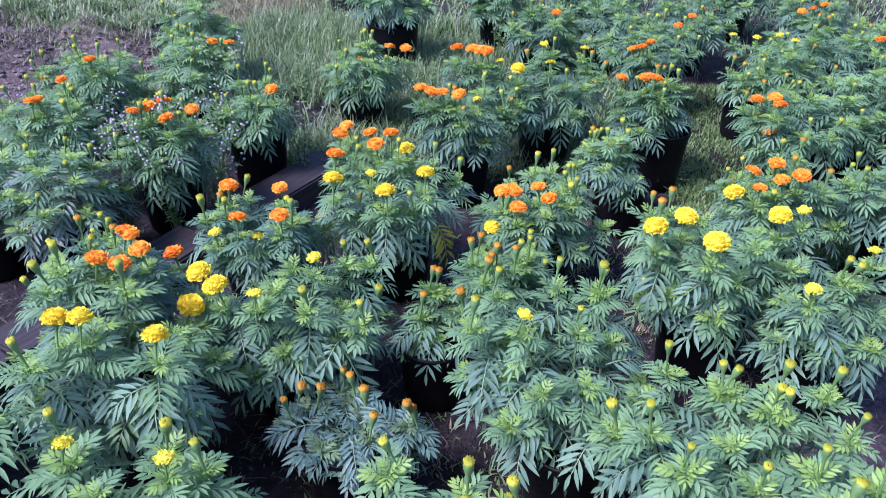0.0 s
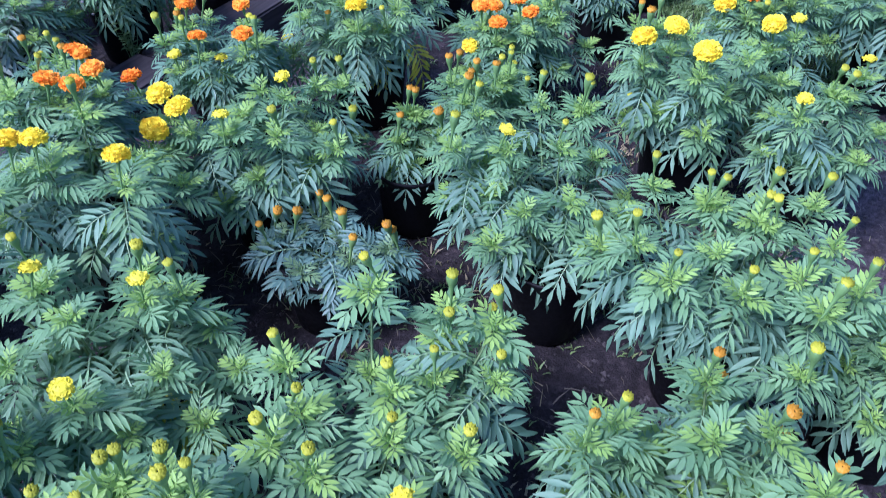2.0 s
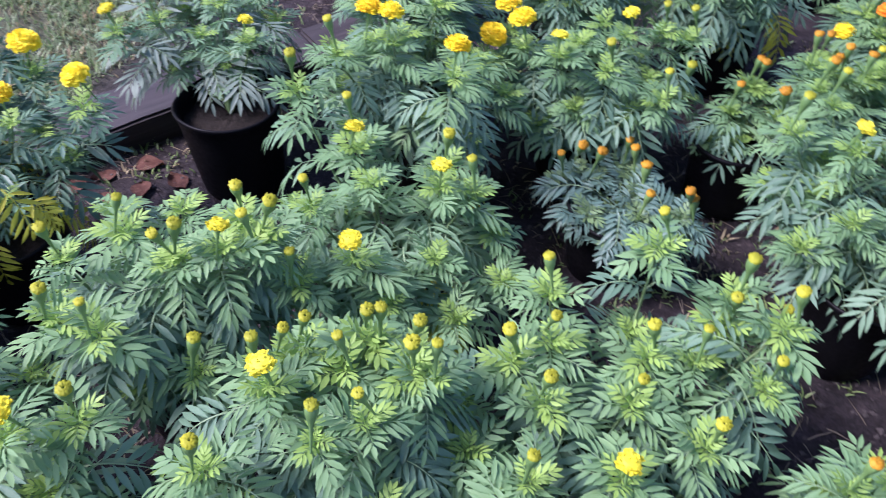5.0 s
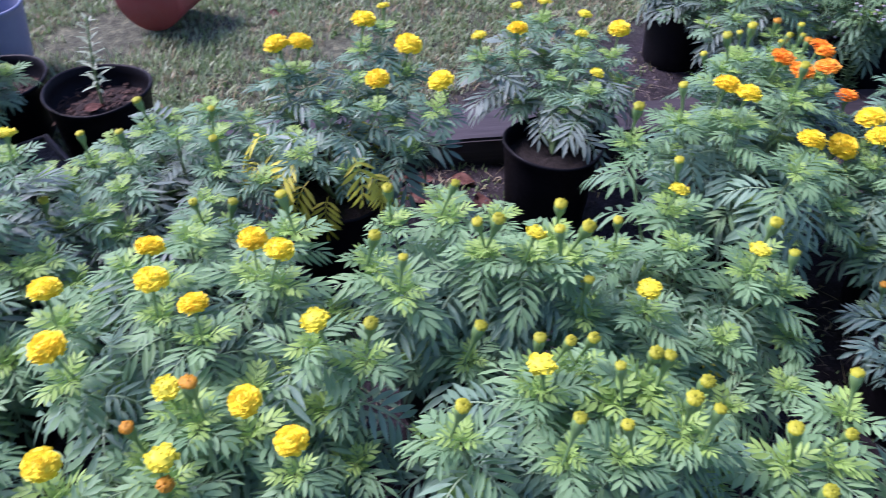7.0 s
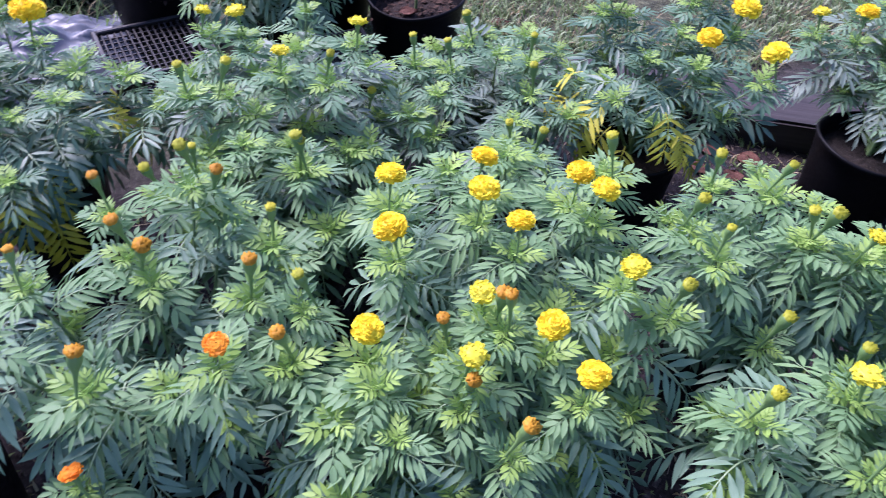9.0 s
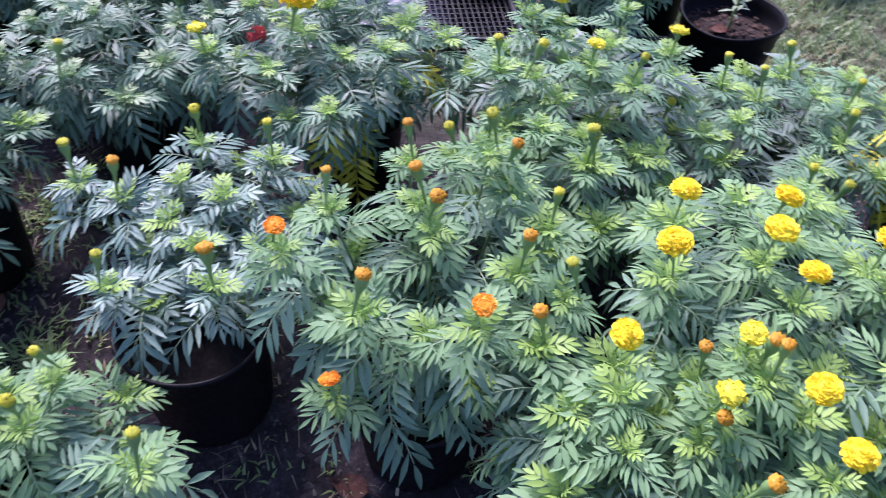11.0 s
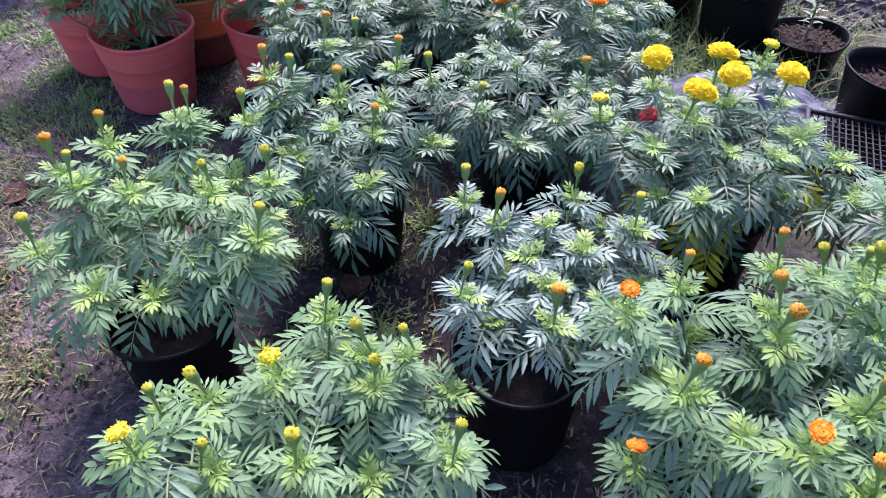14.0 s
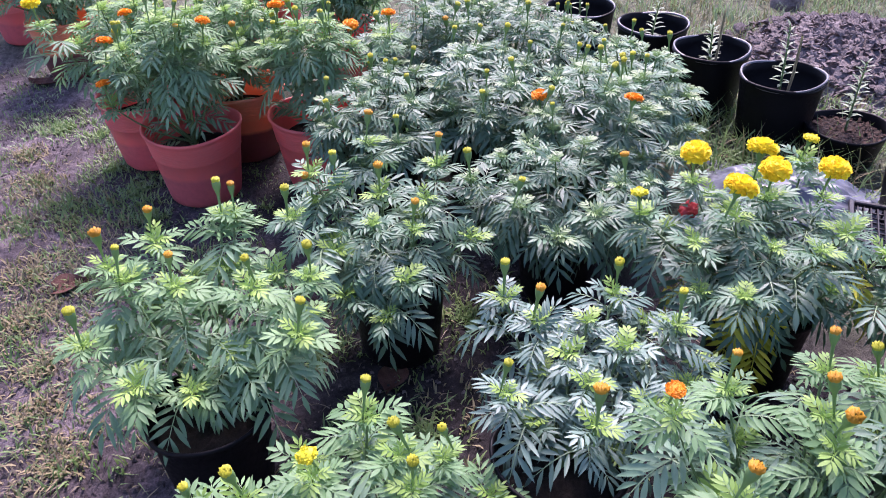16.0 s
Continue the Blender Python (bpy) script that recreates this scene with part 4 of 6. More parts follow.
pebbles("soil_crumbs", 3, scatter(11, 13000, -1.7, 1.4, -1.8, 2.7, -0.3), 0.003, 0.013, M_GROUND, "loose crumbs of dark soil")
pebbles("soil_crumbs", 5, scatter(21, 9000, -1.9, 0.9, -4.4, -1.3, -0.1), 0.003, 0.012, M_GROUND, "loose crumbs of soil on the path")
blades("dry_grass_patch", scatter(14, 1500, -1.7, 1.3, -1.6, 2.4, -0.1, 2.0), 0.045, 0.02, [M_GRASS, M_OLD_STRAW, M_STRAW], 14, 3, 2.2, "scraps of straw and twigs on the soil", share=(1, 1, 2), width=0.0013)
pebbles("earth_clods", 6, scatter(22, 1700, -4.7, -1.5, 3.65, 4.5, -0.1), 0.008, 0.034, M_STONE, "clods of brown earth and stone on the low bank")
pebbles("grit", 4, scatter(12, 5200, -2.0, 0.8, -4.6, -1.2, -0.2), 0.002, 0.009, M_STONE, "grey grit on the path")


# ---------------------------------------------------------------- loose things on the ground
def dry_leaf_mesh(seed):
    rng = np.random.default_rng(seed)
    n, m = 9, 4
    v, t = [], []
    for i in range(n):
        s = i / (n - 1)
        w = 0.36 * math.sin(math.pi * min(0.98, s ** 0.8 + 0.01)) + 0.01
        for j in range(-m, m + 1):
            q = j / m
            v.append((s - 0.5, q * w, 0.10 * q * q * (0.6 + s) + 0.05 * math.sin(5 * s + seed) + rng.normal(0, 0.006)))
    k = 2 * m + 1
    for i in range(n - 1):
        for j in range(k - 1):
            a = i * k + j
            t += [(a, a + k, a + k + 1), (a, a + k + 1, a + 1)]
    s, r = tube([(-0.5, 0, 0.02), (-0.65, 0.01, 0.05), (-0.8, 0.04, 0.06)], [0.014, 0.012, 0.010], 4)
    vv, tt, _ = joined([(np.array(v), t, 0), (s, r, 0)])
    return mesh_np("dry_leaf", vv, tt, [M_DRY])


DRY = [dry_leaf_mesh(k) for k in range(3)]
LEAF_SPOTS = [(-0.92, -2.46, 0.12, 140), (-1.12, -1.40, 0.11, 20), (-1.57, 0.96, 0.07, 60), (-1.47, 0.95, 0.065, 200), (-1.98, 0.64, 0.13, 10), (-2.33, 0.70, 0.07, 50), (-2.78, 1.25, 0.09, 120), (-0.66, 0.70, 0.09, 90),
              (-0.78, -0.57, 0.075, 260), (-0.85, -1.06, 0.07, 30), (-2.22, 0.34, 0.06, 70), (-0.66, 1.85, 0.08, 10), (1.05, 2.72, 0.10, 160), (-1.8, -3.9, 0.13, 300), (-1.78, 0.70, 0.12, 100), (-1.45, 1.11, 0.08, 30), (-1.34, 1.09, 0.075, 160), (-1.53, 1.02, 0.07, 240), (-1.40, 1.02, 0.075, 310)]
for k, (x, y, s, a) in enumerate(LEAF_SPOTS):
    z = 0.150 if (x, y) == (-2.22, 0.34) else ground_height(x, y) + 0.004
    ob = new("dry_leaf", DRY[k % 3])
    ob.matrix_basis = pose(x, y, z, 4, -5, a) @ Matrix.Scale(s, 4)
    tagged(ob, "curled brown dry leaf lying on dark soil", "fallen leaf", "fallen leaves")


def weed(x, y, height, seed, flowers):
    """A thin roadside weed: wiry branched stalks with narrow leaves and tiny pale flowers."""
    rng = np.random.default_rng(seed)
    stems, leafs, blooms = [], [], []
    for k in range(9):
        a, r = rng.uniform(0, 6.28), rng.uniform(0.03, 0.14)
        tip = np.array([math.cos(a) * r, math.sin(a) * r, height * rng.uniform(0.6, 1.05)])
        line = bezier(np.array([0, 0, -0.01]), np.array([tip[0] * 0.3, tip[1] * 0.3, tip[2] * 0.6]), tip, 6)
        stems.append((*tube(line, np.linspace(0.0022, 0.001, 6), 3), 0))
        for i in range(12):
            f = rng.uniform(0.15, 1.0) * 5
            j = min(4, int(f))
            p = line[j] + (line[j + 1] - line[j]) * (f - j)
            b = rng.uniform(0, 6.28)
            d = np.array([math.cos(b), math.sin(b), rng.uniform(0.1, 0.9)])
            d /= np.linalg.norm(d)
            up = np.array([0, 0, 1.0]) - d * d[2]
            v, t = leaflet(p, d, up / np.linalg.norm(up), rng.uniform(0.02, 0.045), 0.005, 0.2, False)
            leafs.append((v, t, 1))
        for i in range(flowers):
            p = tip + rng.normal(0, 0.022, 3)
            v, t = lathe([(0.0006, -0.005), (0.0065, 0.002), (0.0006, 0.004)], 5)
            blooms.append((v + p, t, 2))
            stems.append((*tube([tip - [0, 0, 0.03], p], [0.0008, 0.0006], 3), 0))
    ob = thing("weed", pose(x, y, 0), "wiry weed with narrow leaves and tiny pale violet flowers" if flowers else "wiry green weed with narrow leaves", "weed", "weeds among the pots")
    v, t, ix = joined(stems)
    child("stalk", mesh_np("stalk", v, t, [M_STEM]), ob, None, "", "stuff")
    v, t, ix = joined(leafs)
    child("foliage", mesh_np("weed_foliage", v, t, [M_WEED]), ob, None, "", "stuff")
    if blooms:
        v, t, ix = joined(blooms)
        child("blossom", mesh_np("weed_flowers", v, t, [M_VIOLET]), ob, None, "tiny pale violet flowers", "stuff")


for k, (x, y, h, f) in enumerate([(-1.00, 2.42, 0.50, 9), (-0.90, 2.60, 0.42, 9), (-1.18, 2.45, 0.46, 9), (-0.95, 2.85, 0.48, 6), (-1.32, 2.78, 0.44, 6), (-1.05, 3.3, 0.5, 5), (-0.62, 2.95, 0.36, 2),
                                    (-1.75, 2.75, 0.4, 7), (-0.2, 4.6, 0.45, 0), (-0.65, 4.35, 0.5, 0), (0.25, 4.35, 0.42, 0), (-0.75, 3.75, 0.4, 0), (-0.1, 3.7, 0.36, 0)]):
    weed(x, y, h, 40 + k, f)


def seedling_pot(x, y, seed, stick, tall=0.26, leaves=34, kind="deep"):
    """A wide black pot of bare soil with one upright seedling of narrow pale leaves."""
    rng = np.random.default_rng(seed)
    ob = thing("seedling_pot", pose(x, y, 0), "wide black nursery pot with one upright pale-leaved seedling" if leaves else "wide black nursery pot of bare brown soil", "potted plant", "seedling pots")
    soil, r = pot_parts(ob, kind, seed)
    if kind in ("low", "squat"):
        chips = []
        for k in range(300):
            a, u, s = rng.uniform(0, 6.28), math.sqrt(rng.uniform()) * 0.93 * r, rng.uniform(0.004, 0.012)
            v, t = leaflet(np.zeros(3), np.array([1.0, 0, 0]), np.array([0, 0, 1.0]), 2 * s, 0.5 * s, 0.1, False)
            turn = np.array(Euler((rng.uniform(-0.5, 0.5), rng.uniform(-0.5, 0.5), rng.uniform(0, 6.28))).to_matrix())
            chips.append((v @ turn.T + [math.cos(a) * u, math.sin(a) * u, soil + 0.012], t, 0))
        v, t, _ = joined(chips)
        child("mulch", mesh_np("mulch", v, t, [M_BARK]), ob, None, "brown chips of bark and dead leaves", "stuff")
    if leaves:
        lean = rng.uniform(-0.04, 0.04, 2)
        line = bezier(np.array([0, 0, soil - 0.01]), np.array([0, 0, soil + tall * 0.5]), np.array([lean[0], lean[1], soil + tall]), 6)
        v, t = tube(line, np.linspace(0.005, 0.0025, 6), 5)
        child("stem", mesh_np("seedling_stem", v, t, [M_STEM]), ob)
        for k in range(leaves):
            f = (0.25 + 0.75 * k / leaves) * 5
            j = min(4, int(f))
            p = line[j] + (line[j + 1] - line[j]) * (f - j)
            a = 2.4 * k
            d = np.array([math.cos(a), math.sin(a), rng.uniform(0.1, 0.6) + 0.5 * k / leaves])
            d /= np.linalg.norm(d)
            child("leaf", BLADE_MESH, ob, placed(basis(d, np.array([0, 0, 1.0]) - d * d[2], rng.uniform(0.040, 0.058) * (1 - 0.4 * k / leaves)), p))
    if stick:
        v, t = tube([(0.05, 0.03, soil - 0.01), (0.055, 0.04, soil + 0.13), (0.06, 0.04, soil + 0.27)], [0.005, 0.005, 0.004], 6)
        child("stake", mesh_np("stake", v, t, [M_STRAW]), ob, None, "thin dry bamboo stake")
    return ob


bv, bt = leaflet(np.zeros(3), np.array([1.0, 0, 0]), np.array([0, 0, 1.0]), 1.0, 0.13, 0.25, True)
BLADE_MESH = mesh_np("blade_leaf", bv, bt, [M_PALE])
for k, (x, y, stick, leaves) in enumerate([(-2.865, -0.935, True, 34), (-3.00, -1.235, True, 40), (-3.15, -1.525, False, 30), (-3.20, -1.88, False, 20), (-2.87, -0.69, False, 44),
                                             (-2.24, 0.37, False, 40), (-2.48, 0.14, False, 30), (-2.62, -0.38, False, 8)]):
    seedling_pot(x, y, 3 + k, stick, 0.2 if k in (1, 2) else 0.27, leaves, "squat" if k == 4 else "low" if k in (5, 6, 7) else "deep")


def rubble(x, y, spread, count):
    rng = np.random.default_rng(8)
    meshes = []
    for k in range(5):
        bm = bmesh.new()
        bmesh.ops.create_icosphere(bm, subdivisions=1, radius=1.0)
        for v in bm.verts:
            v.co *= rng.uniform(0.55, 1.2)
            v.co.z *= 0.32
            v.co.x *= 1.25
        me = bpy.data.meshes.new("stone")
        bm.to_mesh(me)
        bm.free()
        me.materials.append(M_STONE)
        meshes.append(me)
    top = thing("rubble_pile", pose(x, y, 0), "low heap of dark grey broken stone chips", "rubble")
    for k in range(count):
        a, u = rng.uniform(0, 6.28), math.sqrt(rng.uniform())
        h = 0.20 * (1 - u * u) * rng.uniform(0.5, 1.0)
        child("stone", meshes[k % 5], top, pose(math.cos(a) * u * spread, math.sin(a) * u * spread * 1.1, h, rng.uniform(-35, 35), rng.uniform(-35, 35), rng.uniform(0, 360)) @ Matrix.Scale(rng.uniform(0.012, 0.034), 4))
    prof = [(spread * s, 0.18 * (1 - s * s) - 0.03) for s in np.linspace(1.1, 0.01, 40)]
    v, t = lathe(prof, 90)
    v[:, 2] += rng.normal(0, 0.009, len(v))
    v[:, :2] += rng.normal(0, 0.006, (len(v), 2))
    chips = []
    for k in range(2600):
        a, u, s = rng.uniform(0, 6.28), math.sqrt(rng.uniform()) * 1.08, rng.uniform(0.007, 0.022)
        q = np.array([(-1, -0.6, 0), (1, -0.5, 0.1), (0.8, 0.6, 0), (-0.9, 0.5, 0.1), (0, 0, 0.28), (0, 0, -0.2)]) * rng.uniform(0.6, 1.3, (6, 1)) * s
        turn = np.array(Euler((rng.uniform(-0.8, 0.8), rng.uniform(-0.8, 0.8), rng.uniform(0, 6.28))).to_matrix())
        at = [math.cos(a) * u * spread, math.sin(a) * u * spread, max(0.0, 0.18 * (1 - u * u) - 0.022)]
        chips.append((q @ turn.T + at, [(0, 1, 4), (1, 2, 4), (2, 3, 4), (3, 0, 4), (1, 0, 5), (2, 1, 5), (3, 2, 5), (0, 3, 5)], 0))
    cv, ct, _ = joined(chips)
    child("chip_layer", mesh_np("stone_chips", cv, ct, [M_STONE], smooth=False), top, None, "small flaky stone chips", "stuff")
    child("core", mesh_np("rubble_core", v, t, [M_STONE], smooth=False), top, None, "packed dark stone chips")


rubble(-3.85, -0.82, 0.55, 298)


def crate(x, y, turn, lx, ly, h):
    """A lattice plastic crate: rims, posts and slats."""
    top = thing("crate", pose(x, y, 0, 0, 0, turn), "black lattice plastic crate beside the pots", "crate")

    def bar(name, x0, y0, z0, x1, y1, z1, w):
        bm = bmesh.new()
        bmesh.ops.create_cube(bm, size=1.0)
        d = (abs(x1 - x0) + w, abs(y1 - y0) + w, abs(z1 - z0) + w)
        for v in bm.verts:
            v.co = Vector(((x0 + x1) / 2 + v.co.x * d[0], (y0 + y1) / 2 + v.co.y * d[1], (z0 + z1) / 2 + v.co.z * d[2]))
        bmesh.ops.bevel(bm, geom=bm.edges[:], offset=w * 0.2, segments=1, affect="EDGES")
        me = bpy.data.meshes.new(name)
        bm.to_mesh(me)
        bm.free()
        me.materials.append(M_CRATE)
        child(name, me, top)

    a, b = lx / 2, ly / 2
    for z in (0.006, h * 0.5, h):
        w = 0.012 if z < h else 0.016
        for s in (-1, 1):
            bar("rim", -a, s * b, z, a, s * b, z, w)
            bar("rim", s * a, -b + w, z, s * a, b - w, z, w)
    for k in range(9):
        q = -a + lx * k / 8
        bar("slat", q, -b, 0.014, q, -b, h - 0.012, 0.007)
        bar("slat", q, b, 0.014, q, b, h - 0.012, 0.007)
        bar("floor_slat", q, -b + 0.01, 0.004, q, b - 0.01, 0.004, 0.006)
    for k in range(1, 16):
        q = -b + ly * k / 16
        bar("slat", -a, q, 0.014, -a, q, h - 0.012, 0.007)
        bar("slat", a, q, 0.014, a, q, h - 0.012, 0.007)
        bar("top_slat", -a + 0.012, q, h - 0.003, a - 0.012, q, h - 0.003, 0.005)
    for k in range(1, 10):
        q = -a + lx * k / 10
        bar("cross_slat", q, -b + 0.012, h - 0.010, q, b - 0.012, h - 0.010, 0.005)


crate(-2.31, -0.41, 10, 0.28, 0.30, 0.09)
crate(-2.11, 0.13, 4, 0.24, 0.14, 0.10)


def plastic_sheet(x, y, lx, ly, h):
    """A crumpled plastic sheet thrown over a low heap."""
    n = 46
    v, t = [], []
    for i in range(n):
        for j in range(n):
            p, q = i / (n - 1) * 2 - 1, j / (n - 1) * 2 - 1
            r = math.sqrt(p * p + q * q)
            edge = max(0.0, 1 - r ** 2.4 * 0.75)
            fold = noise.noise((p * 2.6, q * 2.6, 3.0)) * 0.35 + abs(noise.noise((p * 5.5, q * 5.5, 9.0))) * 0.28
            sx, sy = lx * (0.5 + 0.06 * noise.noise((p * 2, q * 2, 7.0))), ly * (0.5 + 0.06 * noise.noise((p * 2, q * 2, 1.0)))
            v.append((p * sx, q * sy, max(0.0, h * (edge + fold * (0.3 + edge) - 0.12)) + 0.004))
    for i in range(n - 1):
        for j in range(n - 1):
            a = i * n + j
            t += [(a, a + n, a + n + 1), (a, a + n + 1, a + 1)]
    ob = new("plastic_sheet", mesh_np("plastic_sheet", v, t, [M_TARP]))
    ob.matrix_basis = pose(x, y, 0, 0, 0, 6)
    solid = ob.modifiers.new("thickness", "SOLIDIFY")
    solid.thickness = 0.002
    tagged(ob, "crumpled grey plastic sheet lying behind the marigolds", "plastic sheet")


plastic_sheet(-2.44, -0.76, 0.44, 0.60, 0.10)


def lying_pot(x, y, turn):
    ob = thing("fallen_pot", pose(x, y, 0.135, 84, 0, turn), "faded red plastic pot lying on its side on grass", "pot")
    child("pot", pot_mesh("fallen_pot", 15, M_RED_PLAIN, 0.150, 0.26, True, 0.03), ob)


lying_pot(-2.88, 0.77, 222)


def bucket(x, y):
    """A plain plastic bucket with a rolled rim and a wire handle lying against its side."""
    ob = thing("bucket", pose(x, y, 0), "grey-blue plastic bucket standing on the lawn", "bucket")
    child("body", pot_mesh("bucket_body", 14, M_BUCKET, 0.150, 0.27, False, 0.03, 0.80), ob)
    line = [(math.cos(a) * 0.158, -math.sin(a) * 0.158, 0.245 - 0.06 * math.sin(a)) for a in np.linspace(0, math.pi, 12)]
    v, t = tube(line, np.full(12, 0.003), 5)
    child("handle", mesh_np("bucket_handle", v, t, [M_LIP]), ob, None, "thin wire handle")


bucket(-2.90, 0.22)


def empty_pot(x, y):
    ob = thing("nursery_pot", pose(x, y, 0), "empty dark grey ribbed nursery pot on the grass", "pot")
    child("pot", pot_mesh("empty_pot", 16, M_CRATE, 0.125, 0.24, True, 0.02), ob)


empty_pot(-0.77, 5.55)


def field_stone(x, y, size):
    bm = bmesh.new()
    bmesh.ops.create_icosphere(bm, subdivisions=3, radius=size)
    for v in bm.verts:
        v.co *= 1 + 0.35 * noise.noise(v.co * 9 + Vector((3, 1, 2))) + 0.12 * noise.noise(v.co * 30)
        v.co.z = max(-0.01, v.co.z * 1.2)
    me = bpy.data.meshes.new("field_stone")
    bm.to_mesh(me)
    bm.free()
    me.materials.append(M_STONE)
    ob = new("field_stone", me)
    ob.matrix_basis = pose(x, y, ground_height(x, y))
    tagged(ob, "rough grey stone lying in the grass", "stone")


field_stone(-4.50, -1.25, 0.085)


# ---------------------------------------------------------------- the marigolds, row by row
marigold(-0.73, 1.29, 0.25, 0.51, [(0.001, -0.069, 0.59, "Y"), (-0.047, -0.073, 0.59, "Y"), (0.172, -0.12, 0.59, "Y"), (-0.092, -0.153, 0.57, "B"), (-0.174, 0.114, 0.57, "B"), (-0.162, 0.179, 0.58, "B"), (-0.098, 0.22, 0.58, "B"), (0.009, 0.119, 0.57, "B")], fine=True, bloom=0.9, seed=1)
marigold(-0.89, 1.62, 0.22, 0.49, [(0.121, -0.026, 0.56, "O"), (0.084, -0.136, 0.56, "O"), (0.145, -0.158, 0.56, "O"), (0.167, -0.094, 0.56, "O"), (0.139, 0.155, 0.39, "O"), (0.105, -0.013, 0.56, "O"), (-0.007, 0.102, 0.518, "b"), (-0.129, -0.094, 0.444, "b"), (-0.024, 0.15, 0.467, "b"), (-0.139, 0.063, 0.46, "b"), (0.151, -0.032, 0.457, "b"), (-0.076, 0.11, 0.497, "n"), (-0.074, 0.164, 0.431, "b"), (0.047, 0.038, 0.514, "n")], thick=0.28, leaf=M_LEAF_DEEP, seed=2)
marigold(-0.4, 1.6, 0.25, 0.43, [(-0.147, -0.099, 0.475, "Y"), (-0.203, -0.043, 0.475, "Y"), (-0.212, -0.107, 0.42, "Y"), (-0.046, -0.128, 0.475, "y"), (0.07, -0.11, 0.455, "B"), (0.227, 0.068, 0.33, "B"), (0.138, 0.108, 0.455, "B"), (0.205, 0.111, 0.455, "B"), (0.069, 0.034, 0.475, "y"), (0.205, -0.115, 0.42, "B")], fine=True, seed=3)
marigold(-0.57, 2.02, 0.19, 0.42, [(-0.078, 0.002, 0.47, "O"), (-0.008, -0.18, 0.47, "O"), (0.076, -0.006, 0.47, "O"), (0.103, -0.149, 0.46, "O"), (-0.089, -0.153, 0.4, "y"), (0.04, -0.169, 0.4, "y"), (0.042, 0.175, 0.22, "Y"), (0.105, 0.151, 0.24, "y"), (-0.134, -0.092, 0.45, "B"), (0.125, -0.098, 0.45, "B"), (0.108, -0.041, 0.431, "b"), (-0.078, -0.062, 0.439, "b"), (0.082, -0.086, 0.424, "b"), (-0.13, 0.061, 0.398, "b"), (0.153, -0.031, 0.349, "b"), (-0.044, -0.15, 0.367, "b"), (-0.113, 0.002, 0.414, "n"), (-0.045, 0.062, 0.444, "b")], thick=0.28, leaf=M_LEAF_DEEP, seed=4)
marigold(-0.17, 2.19, 0.26, 0.49, [(-0.002, -0.24, 0.5, "Y"), (0.04, 0.004, 0.52, "Y"), (0.109, -0.157, 0.52, "Y"), (-0.157, -0.208, 0.52, "Y"), (-0.051, -0.167, 0.52, "y"), (-0.224, -0.101, 0.33, "y"), (-0.174, -0.038, 0.52, "O"), (-0.178, 0.115, 0.52, "O"), (-0.167, 0.175, 0.52, "O"), (-0.084, 0.128, 0.52, "O"), (-0.015, 0.127, 0.52, "O"), (-0.057, 0.038, 0.52, "O"), (0.067, -0.187, 0.447, "b"), (0.129, 0.045, 0.492, "b"), (0.211, 0.067, 0.429, "b"), (-0.2, 0.087, 0.442, "n"), (-0.121, 0.097, 0.491, "b"), (-0.108, -0.039, 0.524, "b"), (-0.089, -0.186, 0.428, "n"), (0.021, -0.022, 0.542, "b")], old=3, thick=0.28, seed=5)
marigold(0.05, 2.85, 0.23, 0.46, [(-0.16, -0.045, 0.49, "O"), (-0.115, -0.085, 0.49, "O"), (-0.073, -0.083, 0.49, "O"), (-0.015, -0.103, 0.49, "O"), (-0.027, 0.267, 0.55, "O"), (0.036, 0.255, 0.55, "O"), (0.07, 0.235, 0.55, "O"), (0.098, 0.222, 0.55, "O"), (0.054, -0.151, 0.49, "y"), (-0.111, -0.027, 0.465, "b"), (0.155, -0.013, 0.444, "b"), (-0.029, -0.062, 0.476, "n"), (0.193, 0.011, 0.409, "n"), (0.085, 0.026, 0.499, "b"), (-0.048, -0.049, 0.481, "b"), (0.008, -0.143, 0.432, "n"), (0.083, 0.1, 0.463, "b")], thick=0.28, seed=6)
marigold(0.42, 3.17, 0.3, 0.49, [(-0.149, -0.187, 0.51, "Y"), (-0.011, -0.105, 0.51, "y"), (-0.22, -0.095, 0.51, "y"), (-0.017, 0.13, 0.51, "y"), (0.153, 0.085, 0.51, "y"), (0.229, 0.166, 0.33, "y"), (-0.153, -0.25, 0.43, "B"), (-0.171, -0.171, 0.447, "b"), (-0.074, 0.227, 0.419, "n"), (0.05, -0.167, 0.479, "b"), (-0.005, 0.17, 0.489, "b"), (0.227, -0.007, 0.453, "n"), (0.022, 0.1, 0.525, "b"), (0.178, 0.041, 0.48, "n"), (-0.126, -0.132, 0.481, "b")], thick=0.28, seed=7)
marigold(0.31, 2.22, 0.24, 0.41, [(-0.137, -0.145, 0.44, "O"), (-0.102, -0.139, 0.44, "O"), (-0.026, -0.111, 0.44, "O"), (-0.093, -0.206, 0.42, "O"), (0, -0.182, 0.44, "O"), (-0.163, -0.16, 0.32, "Y"), (0.099, -0.06, 0.42, "B"), (-0.094, 0.18, 0.337, "n"), (0.087, -0.093, 0.413, "b"), (0.111, 0.088, 0.395, "b"), (0.036, 0.082, 0.449, "b"), (-0.006, 0.157, 0.396, "b"), (0.067, -0.042, 0.436, "b"), (0.086, 0.009, 0.434, "b"), (-0.102, -0.092, 0.413, "b")], thick=0.28, seed=8)
marigold(-0.02, 1.66, 0.1, 0.31, [(-0.035, 0, 0.32, "o"), (0.004, 0.092, 0.34, "o"), (0.072, 0.016, 0.32, "o"), (-0.012, 0.097, 0.34, "o")], pot="small", fine=True, seed=9)
